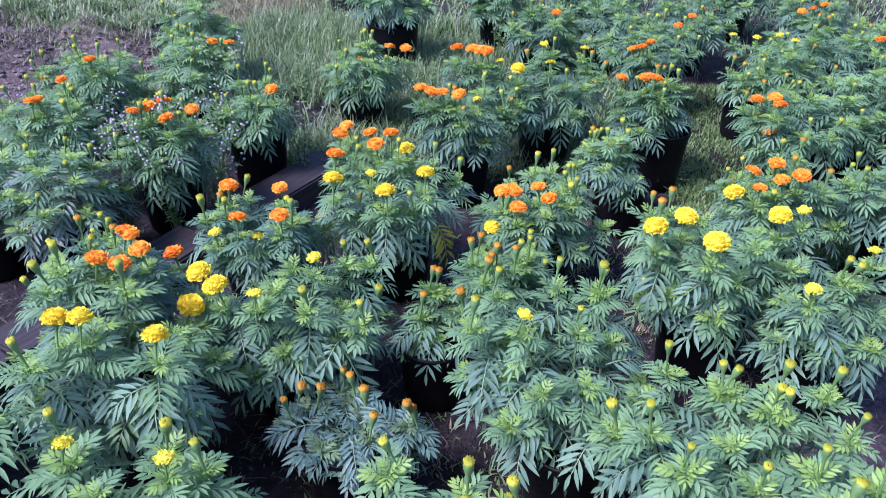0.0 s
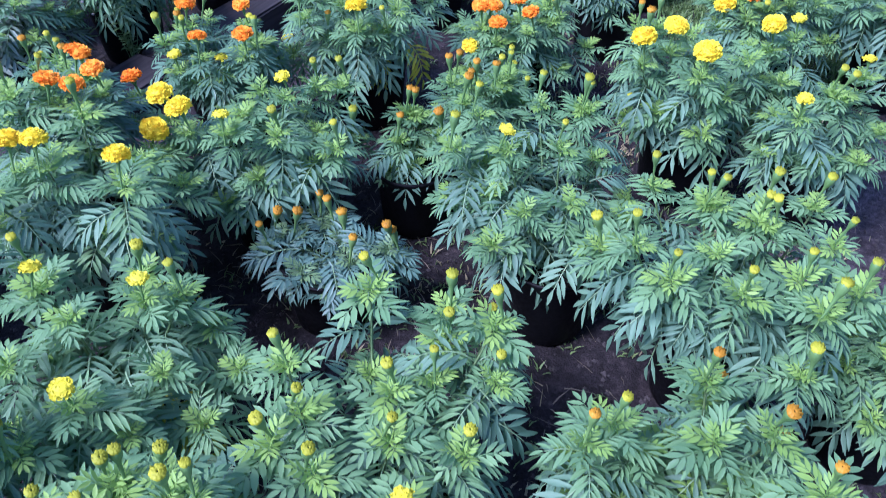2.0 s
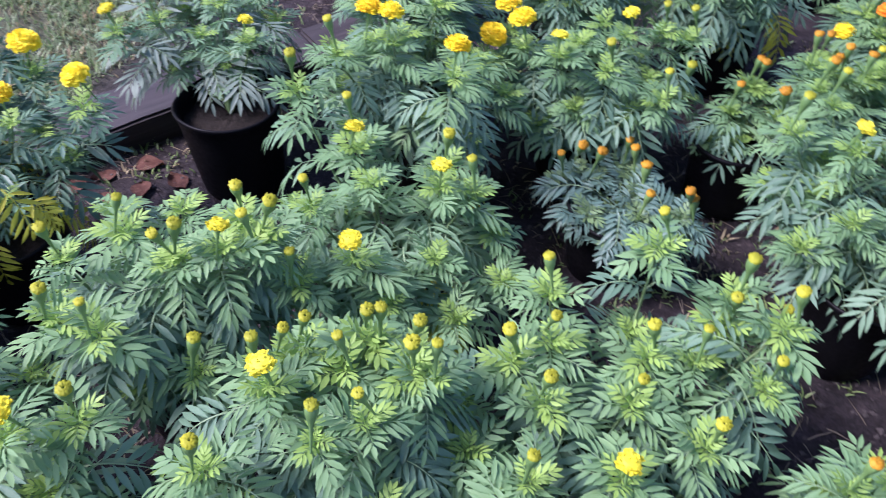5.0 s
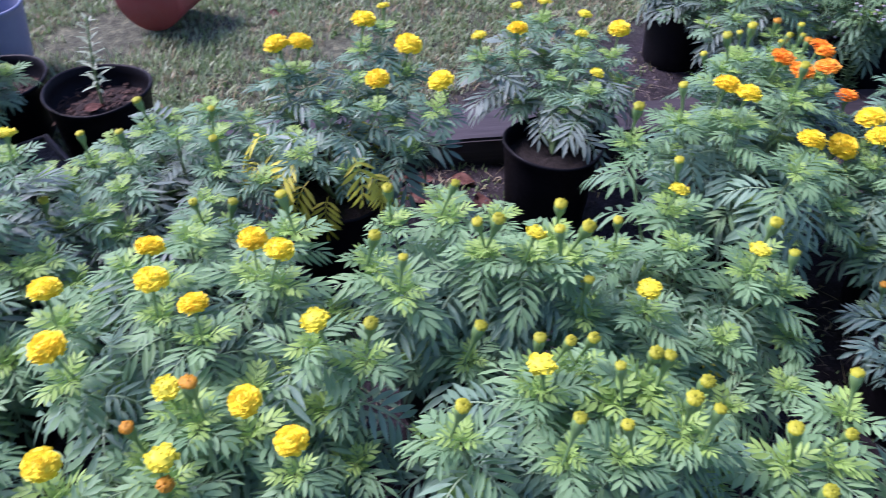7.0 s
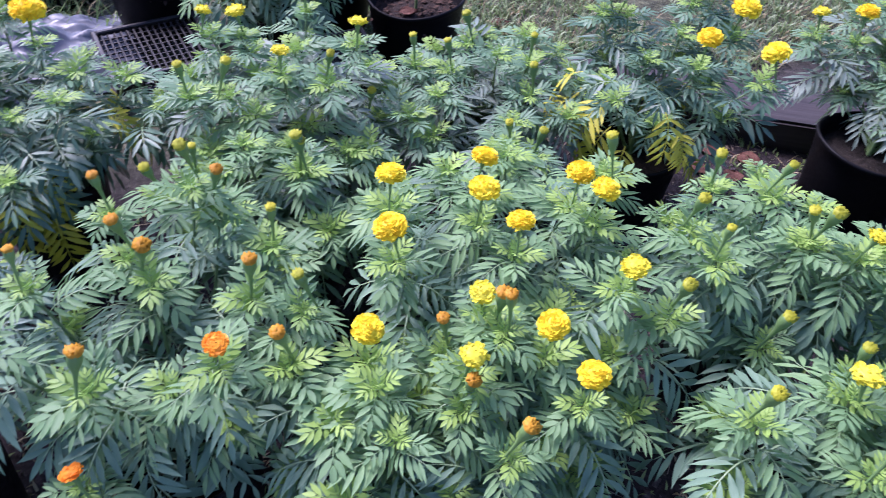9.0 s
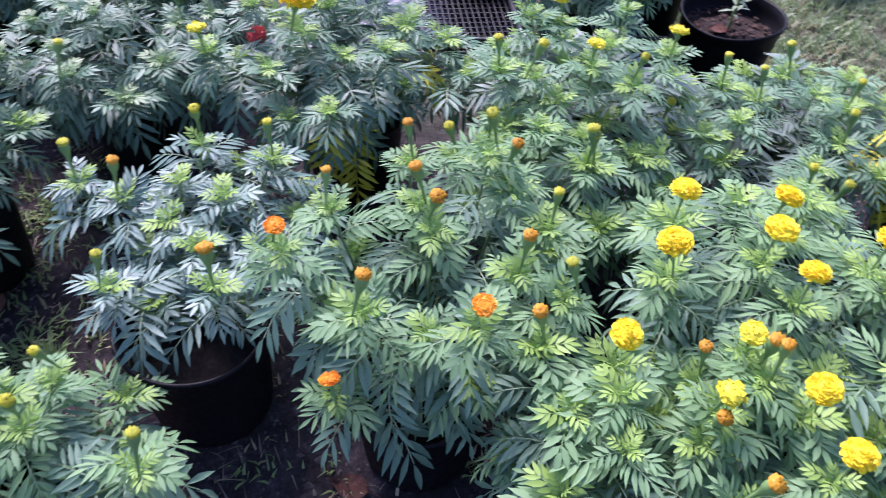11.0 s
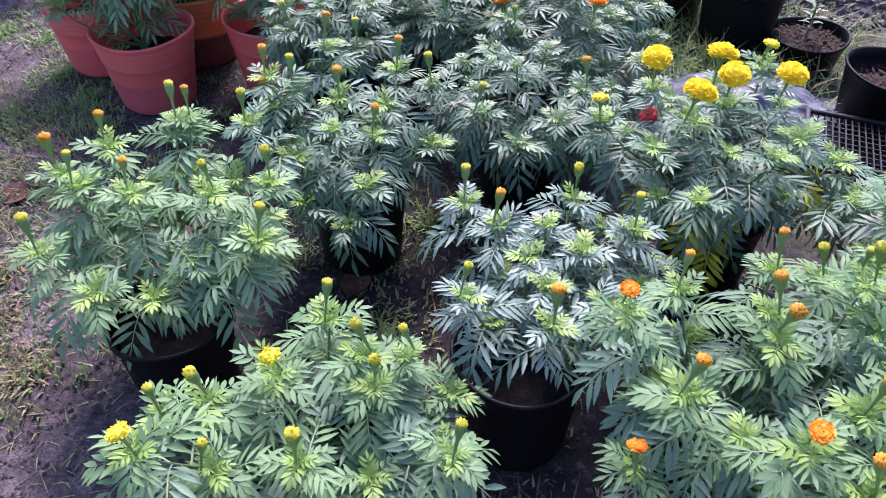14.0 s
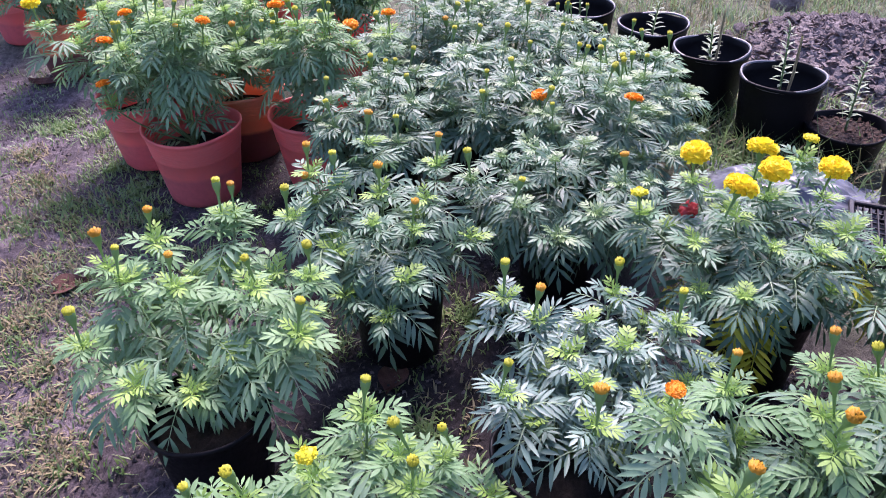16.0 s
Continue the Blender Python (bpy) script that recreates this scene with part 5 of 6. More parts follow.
marigold(0.31, 1.29, 0.25, 0.455, [(-0.121, 0.088, 0.5, "y"), (-0.022, 0.307, 0.48, "B"), (0.082, 0.281, 0.48, "B"), (0.006, 0.122, 0.48, "B"), (-0.177, 0.259, 0.48, "B"), (-0.236, 0.125, 0.48, "B"), (0.088, 0.276, 0.48, "B")], fine=True, lean=(-0.03, 0.09), seed=10)
marigold(0.17, 1.8, 0.17, 0.4, [(-0.095, -0.04, 0.43, "o"), (-0.056, -0.135, 0.43, "o"), (0.021, -0.078, 0.43, "o"), (-0.027, -0.06, 0.43, "o"), (0.071, 0.074, 0.397, "b"), (0.083, 0.112, 0.325, "b"), (0.108, -0.037, 0.373, "b"), (-0.04, -0.065, 0.403, "n"), (-0.05, -0.091, 0.404, "b"), (0.065, -0.008, 0.428, "b"), (-0.067, 0.089, 0.372, "n"), (0.035, -0.038, 0.432, "b")], pot="small", thick=0.28, seed=11)
marigold(0.75, 1.8, 0.23, 0.495, [(-0.067, -0.159, 0.54, "Y"), (-0.113, -0.034, 0.54, "Y"), (-0.205, -0.09, 0.54, "Y"), (-0.174, 0.086, 0.52, "o"), (-0.119, 0.104, 0.52, "o"), (-0.162, 0.032, 0.52, "o"), (-0.203, -0.076, 0.345, "B")], fine=True, seed=12)
marigold(1.03, 1.65, 0.23, 0.445, [(-0.041, 0.214, 0.225, "y"), (-0.142, -0.133, 0.49, "y"), (-0.111, 0.193, 0.505, "Y"), (-0.043, 0.207, 0.515, "y"), (0.001, 0.002, 0.47, "B"), (0.01, -0.029, 0.47, "B"), (0.084, 0.046, 0.49, "y")], fine=True, seed=13)
marigold(1.14, 2.3, 0.25, 0.43, [(-0.095, 0.215, 0.27, "O"), (-0.158, -0.073, 0.45, "O"), (-0.169, -0.17, 0.44, "O"), (-0.065, -0.017, 0.45, "O"), (-0.091, -0.133, 0.45, "O"), (-0.015, -0.099, 0.45, "O"), (-0.214, -0.094, 0.38, "Y"), (0.062, -0.112, 0.447, "n"), (-0.1, -0.122, 0.428, "n"), (-0.157, 0.033, 0.424, "b"), (-0.11, -0.145, 0.391, "b"), (0.023, 0.17, 0.424, "b"), (-0.195, 0.047, 0.378, "b"), (-0.018, -0.032, 0.459, "n"), (0.02, 0.031, 0.49, "n")], thick=0.28, seed=14)
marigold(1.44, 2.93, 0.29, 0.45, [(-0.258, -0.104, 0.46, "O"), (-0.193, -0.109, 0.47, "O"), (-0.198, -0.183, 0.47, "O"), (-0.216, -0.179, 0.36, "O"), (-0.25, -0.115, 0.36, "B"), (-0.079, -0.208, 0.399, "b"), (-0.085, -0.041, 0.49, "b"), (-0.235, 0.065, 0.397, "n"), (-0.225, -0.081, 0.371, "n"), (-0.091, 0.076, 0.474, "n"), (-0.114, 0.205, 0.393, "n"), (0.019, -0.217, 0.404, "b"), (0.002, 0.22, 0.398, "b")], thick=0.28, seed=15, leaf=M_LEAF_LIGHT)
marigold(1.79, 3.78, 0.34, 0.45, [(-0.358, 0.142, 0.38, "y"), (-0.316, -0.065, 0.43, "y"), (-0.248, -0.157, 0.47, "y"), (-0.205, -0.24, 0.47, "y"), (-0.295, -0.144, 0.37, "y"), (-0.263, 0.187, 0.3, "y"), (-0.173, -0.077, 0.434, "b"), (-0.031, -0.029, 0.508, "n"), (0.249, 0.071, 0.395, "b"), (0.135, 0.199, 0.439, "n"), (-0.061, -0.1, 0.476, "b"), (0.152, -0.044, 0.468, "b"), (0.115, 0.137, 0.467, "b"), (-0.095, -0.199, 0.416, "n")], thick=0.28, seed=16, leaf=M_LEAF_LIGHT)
marigold(1.8, 3.08, 0.28, 0.48, [(-0.176, -0.209, 0.38, "B"), (0.068, 0.267, 0.54, "O"), (0.053, -0.079, 0.512, "b"), (0.032, 0.144, 0.483, "b"), (-0.003, -0.029, 0.514, "b"), (0.206, 0.119, 0.427, "b"), (-0.169, -0.076, 0.44, "b"), (0.082, 0.139, 0.48, "b"), (0.188, -0.104, 0.432, "b"), (-0.139, 0.172, 0.424, "n")], thick=0.28, seed=17, leaf=M_LEAF_LIGHT)
marigold(1.56, 2.28, 0.28, 0.45, [(-0.264, -0.032, 0.45, "B"), (-0.236, -0.071, 0.45, "B"), (-0.162, 0.119, 0.409, "b"), (0.175, -0.034, 0.441, "b"), (-0.082, 0.013, 0.476, "n"), (0.187, -0.124, 0.415, "b"), (-0.015, -0.195, 0.428, "b"), (0.132, 0.134, 0.44, "b"), (0.076, -0.041, 0.478, "b"), (-0.137, -0.111, 0.433, "n")], thick=0.28, seed=18)
marigold(0.66, 2.62, 0.16, 0.36, [(-0.106, 0.084, 0.34, "B"), (0.022, 0.09, 0.34, "B"), (-0.051, 0.108, 0.34, "B"), (-0.13, 0.155, 0.263, "b"), (-0.067, 0.194, 0.308, "b"), (-0.073, 0.206, 0.29, "b"), (-0.109, 0.15, 0.318, "b"), (-0.102, 0.132, 0.335, "n"), (0.004, 0.111, 0.378, "b"), (-0.015, 0.014, 0.317, "n"), (-0.095, 0.171, 0.307, "b")], pot="small", thick=0.28, lean=(-0.055, 0.0), seed=19)
marigold(0.88, 3.02, 0.18, 0.46, [(-0.173, 0.046, 0.45, "O"), (-0.108, -0.06, 0.49, "O"), (-0.058, -0.064, 0.49, "O"), (-0.082, -0.04, 0.49, "O"), (-0.018, 0.096, 0.442, "b"), (-0.033, 0.021, 0.483, "n"), (-0.034, -0.091, 0.464, "b"), (-0.012, 0.037, 0.481, "n"), (0.004, -0.009, 0.498, "b"), (-0.111, 0.023, 0.441, "b"), (-0.034, -0.108, 0.438, "b"), (0.036, -0.021, 0.484, "b")], thick=0.28, seed=20, lean=(-0.09, 0.0), pot="tall")
marigold(1.05, 3.82, 0.24, 0.43, [(-0.177, -0.154, 0.38, "O"), (-0.136, -0.18, 0.4, "O"), (-0.108, -0.204, 0.43, "O"), (0.062, 0.223, 0.25, "O"), (0.03, -0.156, 0.419, "b"), (-0.138, -0.148, 0.362, "b"), (0.162, -0.044, 0.39, "b"), (0.093, -0.005, 0.469, "b"), (0.016, 0.086, 0.476, "b"), (-0.154, 0.06, 0.402, "b"), (-0.009, 0.14, 0.436, "b"), (-0.081, 0.038, 0.468, "b")], thick=0.28, seed=21, lean=(-0.08, 0.0), pot="tall")
marigold(0.85, 4.33, 0.28, 0.45, [(-0.071, 0.079, 0.46, "b"), (-0.229, 0.06, 0.399, "n"), (0.168, 0.056, 0.441, "b"), (-0.135, 0.02, 0.451, "n"), (-0.067, 0.037, 0.481, "n"), (-0.079, 0.066, 0.46, "b"), (-0.076, -0.133, 0.467, "b"), (0.052, -0.171, 0.439, "b")], thick=0.28, seed=22)
marigold(1.43, 3.5, 0.2, 0.41, [(-0.047, -0.128, 0.371, "b"), (-0.09, -0.129, 0.349, "b"), (-0.025, -0.114, 0.403, "b"), (0.106, 0.045, 0.4, "b"), (-0.136, -0.035, 0.386, "n"), (0.137, 0.016, 0.387, "n"), (0.018, -0.007, 0.467, "b"), (-0.106, -0.105, 0.386, "n")], thick=0.28, seed=23, lean=(0.1, -0.04), pot="tall", leaf=M_LEAF_LIGHT)
marigold(1.36, 4.46, 0.3, 0.45, [(-0.135, -0.255, 0.34, "O"), (-0.076, -0.281, 0.4, "O"), (0.142, 0.246, 0.3, "O"), (0.205, 0.2, 0.31, "O"), (-0.082, 0.267, 0.25, "O"), (-0.078, 0.142, 0.457, "b"), (-0.177, -0.075, 0.45, "b"), (-0.011, -0.231, 0.413, "b"), (0.042, -0.016, 0.505, "b"), (0.142, 0.038, 0.457, "b"), (-0.106, -0.132, 0.458, "b"), (0.203, 0.072, 0.427, "b"), (-0.168, 0.037, 0.465, "b")], thick=0.28, seed=24)
marigold(2.15, 4.57, 0.3, 0.45, [(-0.199, -0.191, 0.38, "O"), (-0.164, -0.242, 0.41, "O"), (0.153, 0.232, 0.29, "O"), (-0.122, -0.272, 0.44, "O"), (0.002, 0.004, 0.484, "b"), (0.112, 0.001, 0.496, "n"), (0.088, 0.084, 0.484, "n"), (-0.137, 0.18, 0.395, "b"), (-0.186, -0.129, 0.4, "b"), (-0.067, 0.067, 0.489, "b"), (-0.202, -0.008, 0.432, "b"), (-0.05, 0.154, 0.441, "n")], thick=0.28, seed=25)
marigold(0.5, 4.25, 0.23, 0.43, [(0.041, 0.22, 0.3, "O"), (0.036, -0.23, 0.45, "O"), (-0.095, 0.005, 0.435, "n"), (0.056, -0.134, 0.423, "b"), (-0.077, -0.027, 0.459, "b"), (0.137, -0.033, 0.409, "b"), (-0.171, -0.056, 0.375, "n"), (0.011, 0.187, 0.382, "n"), (0.074, -0.024, 0.468, "b"), (-0.075, -0.065, 0.449, "b")], thick=0.28, seed=26)
marigold(1.8, 5.1, 0.34, 0.48, [(-0.053, -0.153, 0.479, "b"), (0.233, -0.108, 0.419, "b"), (-0.075, 0.271, 0.416, "b"), (0.175, -0.212, 0.417, "b"), (0.003, -0.15, 0.51, "b"), (-0.165, -0.218, 0.407, "b"), (0.028, -0.222, 0.446, "n"), (0.033, -0.006, 0.521, "b")], thick=0.28, seed=27)
marigold(2.3, 3.9, 0.3, 0.48, [(0.143, -0.193, 0.438, "b"), (0.139, 0.045, 0.507, "n"), (-0.221, -0.046, 0.432, "n"), (0.028, -0.063, 0.537, "b"), (0.081, 0.165, 0.475, "b"), (0.089, 0.12, 0.479, "b"), (0.188, 0.112, 0.444, "b"), (0.248, -0.049, 0.431, "n")], thick=0.28, seed=28, leaf=M_LEAF_LIGHT)
marigold(0.9, 5, 0.34, 0.51, [(0.196, 0.064, 0.503, "b"), (0.029, 0.03, 0.549, "b"), (0.14, 0.021, 0.543, "b"), (0.267, -0.03, 0.465, "b"), (0.102, -0.157, 0.493, "n"), (0.154, -0.057, 0.523, "b"), (0.019, -0.284, 0.451, "b"), (0.018, 0.149, 0.524, "b")], thick=0.28, seed=29)
marigold(-1.29, 2.22, 0.23, 0.45, [(0.012, 0.128, 0.435, "b"), (0.037, -0.178, 0.392, "b"), (-0.121, 0.089, 0.422, "b"), (0.1, -0.071, 0.454, "b"), (-0.129, -0.108, 0.414, "b"), (0.084, 0.125, 0.415, "b"), (-0.062, 0.027, 0.5, "b"), (0.011, 0.11, 0.45, "b")], thick=0.28, leaf=M_LEAF_PALE, seed=30)
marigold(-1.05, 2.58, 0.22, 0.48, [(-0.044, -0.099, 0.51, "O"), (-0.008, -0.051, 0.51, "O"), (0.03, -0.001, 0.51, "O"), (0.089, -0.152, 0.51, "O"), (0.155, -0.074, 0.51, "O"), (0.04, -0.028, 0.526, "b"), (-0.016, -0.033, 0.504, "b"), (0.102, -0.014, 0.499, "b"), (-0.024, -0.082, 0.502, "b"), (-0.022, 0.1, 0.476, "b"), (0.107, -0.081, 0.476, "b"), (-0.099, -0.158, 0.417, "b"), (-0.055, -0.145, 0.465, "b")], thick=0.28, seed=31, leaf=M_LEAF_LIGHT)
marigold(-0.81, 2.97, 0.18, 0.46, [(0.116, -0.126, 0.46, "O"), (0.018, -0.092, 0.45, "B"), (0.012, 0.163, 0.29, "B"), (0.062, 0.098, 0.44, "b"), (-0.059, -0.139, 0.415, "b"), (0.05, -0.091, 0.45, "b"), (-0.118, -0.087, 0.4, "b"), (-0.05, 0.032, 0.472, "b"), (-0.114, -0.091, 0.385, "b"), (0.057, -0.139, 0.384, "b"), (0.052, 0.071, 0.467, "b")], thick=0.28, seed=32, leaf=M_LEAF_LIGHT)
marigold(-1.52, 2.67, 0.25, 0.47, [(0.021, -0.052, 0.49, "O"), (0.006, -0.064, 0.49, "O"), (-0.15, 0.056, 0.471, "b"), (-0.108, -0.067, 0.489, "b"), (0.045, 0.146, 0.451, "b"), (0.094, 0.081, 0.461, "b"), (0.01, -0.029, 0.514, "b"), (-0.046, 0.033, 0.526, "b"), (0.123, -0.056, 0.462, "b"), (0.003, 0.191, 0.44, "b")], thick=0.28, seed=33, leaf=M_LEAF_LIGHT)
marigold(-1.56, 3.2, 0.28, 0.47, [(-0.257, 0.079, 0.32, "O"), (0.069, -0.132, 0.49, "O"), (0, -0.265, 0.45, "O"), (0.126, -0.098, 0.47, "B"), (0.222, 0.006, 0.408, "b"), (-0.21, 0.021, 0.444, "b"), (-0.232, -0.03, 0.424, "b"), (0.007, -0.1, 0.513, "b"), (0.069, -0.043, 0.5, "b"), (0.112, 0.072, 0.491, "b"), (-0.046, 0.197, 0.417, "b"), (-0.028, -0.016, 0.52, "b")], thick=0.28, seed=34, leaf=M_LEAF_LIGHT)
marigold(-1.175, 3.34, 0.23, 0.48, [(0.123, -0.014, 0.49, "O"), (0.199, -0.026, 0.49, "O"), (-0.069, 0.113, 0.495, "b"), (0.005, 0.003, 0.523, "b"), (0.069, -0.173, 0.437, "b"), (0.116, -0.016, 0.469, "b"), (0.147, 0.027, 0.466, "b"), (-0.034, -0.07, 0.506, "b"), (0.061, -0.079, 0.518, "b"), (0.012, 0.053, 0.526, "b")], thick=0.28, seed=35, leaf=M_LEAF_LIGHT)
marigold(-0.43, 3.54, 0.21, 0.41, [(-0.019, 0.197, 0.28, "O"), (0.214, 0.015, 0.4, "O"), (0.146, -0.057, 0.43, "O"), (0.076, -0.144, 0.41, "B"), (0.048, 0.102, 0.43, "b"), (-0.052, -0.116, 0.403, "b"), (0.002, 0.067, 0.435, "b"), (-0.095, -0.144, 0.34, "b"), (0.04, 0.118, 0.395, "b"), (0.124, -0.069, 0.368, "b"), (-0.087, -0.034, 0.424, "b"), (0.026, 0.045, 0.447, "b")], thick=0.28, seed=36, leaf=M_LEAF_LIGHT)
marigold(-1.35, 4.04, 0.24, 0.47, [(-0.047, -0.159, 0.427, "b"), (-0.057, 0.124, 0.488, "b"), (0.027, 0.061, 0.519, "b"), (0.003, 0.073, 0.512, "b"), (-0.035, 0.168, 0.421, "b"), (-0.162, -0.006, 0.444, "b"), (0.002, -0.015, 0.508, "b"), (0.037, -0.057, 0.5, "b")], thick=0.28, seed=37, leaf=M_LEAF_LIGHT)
marigold(-0.35, 4.45, 0.28, 0.53, [(-0.118, 0.011, 0.559, "b"), (0.043, -0.02, 0.585, "b"), (-0.153, 0.063, 0.51, "b"), (-0.018, -0.194, 0.499, "b"), (-0.12, 0.093, 0.522, "b"), (-0.186, -0.025, 0.514, "b"), (0.123, 0.134, 0.515, "b"), (-0.07, 0.105, 0.558, "b")], pot="big", thick=0.28, seed=38)
marigold(0.28, 4.72, 0.22, 0.52, [(-0.137, -0.001, 0.494, "b"), (-0.146, -0.079, 0.465, "b"), (0.142, -0.056, 0.504, "b"), (0.021, 0.087, 0.532, "b"), (-0.17, -0.073, 0.468, "b"), (0.059, -0.079, 0.528, "b"), (0.028, -0.165, 0.488, "b"), (0.054, 0.102, 0.53, "b")], thick=0.28, leaf=M_LEAF_LIGHT, seed=39)
marigold(-1.58, 2.25, 0.2, 0.43, [(-0.018, -0.14, 0.418, "b"), (-0.06, -0.152, 0.372, "b"), (-0.117, -0.087, 0.38, "b"), (-0.023, -0.027, 0.453, "b"), (0.036, 0.145, 0.402, "b"), (0.066, 0.08, 0.439, "b"), (-0.081, 0.076, 0.425, "b"), (-0.064, -0.061, 0.445, "b")], thick=0.28, leaf=M_LEAF_PALE, seed=40)
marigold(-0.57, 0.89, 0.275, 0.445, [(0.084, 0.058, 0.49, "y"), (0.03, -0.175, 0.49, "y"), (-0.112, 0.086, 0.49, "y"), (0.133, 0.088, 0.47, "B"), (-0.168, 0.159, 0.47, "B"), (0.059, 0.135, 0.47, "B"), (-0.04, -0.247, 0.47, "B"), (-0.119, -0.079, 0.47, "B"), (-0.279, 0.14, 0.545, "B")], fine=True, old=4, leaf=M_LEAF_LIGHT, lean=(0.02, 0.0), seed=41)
marigold(-0.22, 1.3, 0.145, 0.235, [(-0.142, 0.02, 0.26, "o"), (-0.116, 0.067, 0.26, "o"), (-0.069, 0.058, 0.26, "o"), (-0.02, 0.128, 0.26, "o"), (0.005, 0.1, 0.26, "o"), (0.042, 0.044, 0.26, "o"), (0.066, -0.034, 0.26, "o"), (0.151, -0.005, 0.28, "o"), (0.163, 0, 0.25, "o")], pot="small", fine=True, leaf=M_LEAF_BLUE, tips=M_TIP, seed=42)
marigold(-0.08, 0.68, 0.31, 0.43, [(0.06, -0.142, 0.475, "y"), (-0.006, 0.289, 0.5, "B"), (-0.151, 0.145, 0.455, "B"), (-0.113, 0.049, 0.455, "B"), (0.138, 0.246, 0.49, "B"), (0.135, 0.201, 0.455, "B"), (0.207, 0.213, 0.455, "B"), (0.215, 0.182, 0.52, "B"), (0.036, 0.089, 0.455, "B"), (0.107, 0.114, 0.455, "B"), (0.216, 0.113, 0.455, "B"), (-0.081, -0.064, 0.455, "B"), (0.037, -0.008, 0.455, "B"), (0.159, -0.032, 0.455, "B"), (-0.154, -0.011, 0.455, "B"), (-0.057, -0.192, 0.455, "B"), (0.108, -0.218, 0.455, "B"), (-0.059, -0.285, 0.455, "B")], fine=True, seed=43, lean=(-0.02, 0.02))
marigold(-0.45, 0.45, 0.265, 0.505, [(-0.05, -0.029, 0.55, "y"), (-0.061, 0.032, 0.53, "B"), (0.03, 0.111, 0.53, "B"), (0.049, 0.118, 0.53, "B"), (0.105, 0.122, 0.53, "B"), (0.117, 0.086, 0.53, "B"), (0.025, 0.053, 0.53, "B"), (0.094, -0.009, 0.53, "B"), (0.049, -0.065, 0.53, "B"), (0.148, 0.095, 0.53, "B"), (-0.082, -0.003, 0.53, "B"), (-0.062, -0.165, 0.53, "B"), (-0.045, 0.063, 0.53, "B")], pot="small", fine=True, seed=44)
marigold(0.63, 1.05, 0.265, 0.49, [(-0.058, 0.131, 0.515, "B"), (-0.043, 0.117, 0.515, "B"), (0.067, 0.13, 0.515, "B"), (0.034, 0.071, 0.515, "B"), (0.049, 0.054, 0.515, "B"), (0.164, 0.116, 0.515, "B"), (0.162, -0.003, 0.515, "B"), (0.154, -0.122, 0.515, "B"), (0.073, -0.175, 0.515, "B"), (-0.18, -0.086, 0.515, "B"), (-0.228, 0.01, 0.515, "B"), (-0.278, 0.071, 0.45, "B"), (-0.058, -0.128, 0.515, "B"), (-0.155, 0.189, 0.515, "B"), (0.03, -0.253, 0.44, "B"), (0.059, -0.09, 0.515, "B"), (-0.097, -0.231, 0.34, "o"), (0.006, -0.3, 0.27, "o")], fine=True, seed=45)
marigold(0.315, 0.68, 0.12, 0.445, [(-0.053, -0.02, 0.47, "o"), (0.0, 0.012, 0.47, "B")], pot="small", fine=True, leaf=M_LEAF, seed=46, skirt=0.5)
marigold(0.38, 0.46, 0.155, 0.485, [(-0.065, 0.011, 0.51, "o")], pot="small", fine=True, leaf=M_LEAF, seed=47, skirt=0.5)
marigold(0.51, 0.70, 0.15, 0.44, [(-0.03, 0.075, 0.47, "o"), (0.06, -0.02, 0.45, "o")], pot="small", fine=True, leaf=M_LEAF, seed=48, skirt=0.5)
marigold(0.93, 0.90, 0.19, 0.44, pot="small", fine=True, seed=49)
marigold(0.62, 0.48, 0.18, 0.45, [(-0.03, 0.08, 0.49, "o"), (0.03, 0.03, 0.49, "B")], pot="small", fine=True, leaf=M_LEAF, lean=(-0.04, 0.02), seed=84, skirt=0.5)
marigold(-0.84, 0.56, 0.22, 0.525, [(-0.032, 0.007, 0.55, "B"), (0.076, -0.02, 0.55, "B"), (0.09, -0.002, 0.55, "B"), (0.15, 0.033, 0.57, "y"), (0.123, 0.115, 0.55, "B"), (0.186, 0.103, 0.55, "B"), (0.174, 0.066, 0.55, "B"), (-0.085, -0.087, 0.55, "B"), (0.002, -0.183, 0.55, "B"), (0.071, -0.175, 0.55, "B"), (0.185, 0.143, 0.395, "B"), (0.176, -0.11, 0.435, "B")], fine=True, seed=50)
marigold(-1.38, 0.64, 0.215, 0.445, [(-0.268, 0.02, 0.49, "Y"), (-0.245, 0.074, 0.49, "Y"), (-0.195, 0.227, 0.525, "Y"), (-0.08, 0.279, 0.49, "Y"), (0.014, 0.12, 0.49, "Y"), (0.085, 0.248, 0.475, "Y"), (-0.197, 0.288, 0.545, "y")], old=16, thick=0.13, lean=(-0.06, 0.06), seed=51, skirt=0.5, leaf=M_LEAF_DEEP)
marigold(-1.185, 1.185, 0.19, 0.43, [(-0.221, 0.052, 0.465, "Y"), (-0.275, -0.035, 0.45, "y"), (-0.305, 0.126, 0.48, "y"), (-0.302, 0.232, 0.47, "y"), (-0.182, 0.267, 0.465, "y"), (-0.103, 0.17, 0.465, "y"), (-0.064, 0.273, 0.465, "Y"), (0.037, 0.083, 0.44, "y")], pot="tall", old=0, thick=0.13, leaf=M_LEAF_PALE, lean=(-0.13, 0.15), seed=52, skirt=0.3)
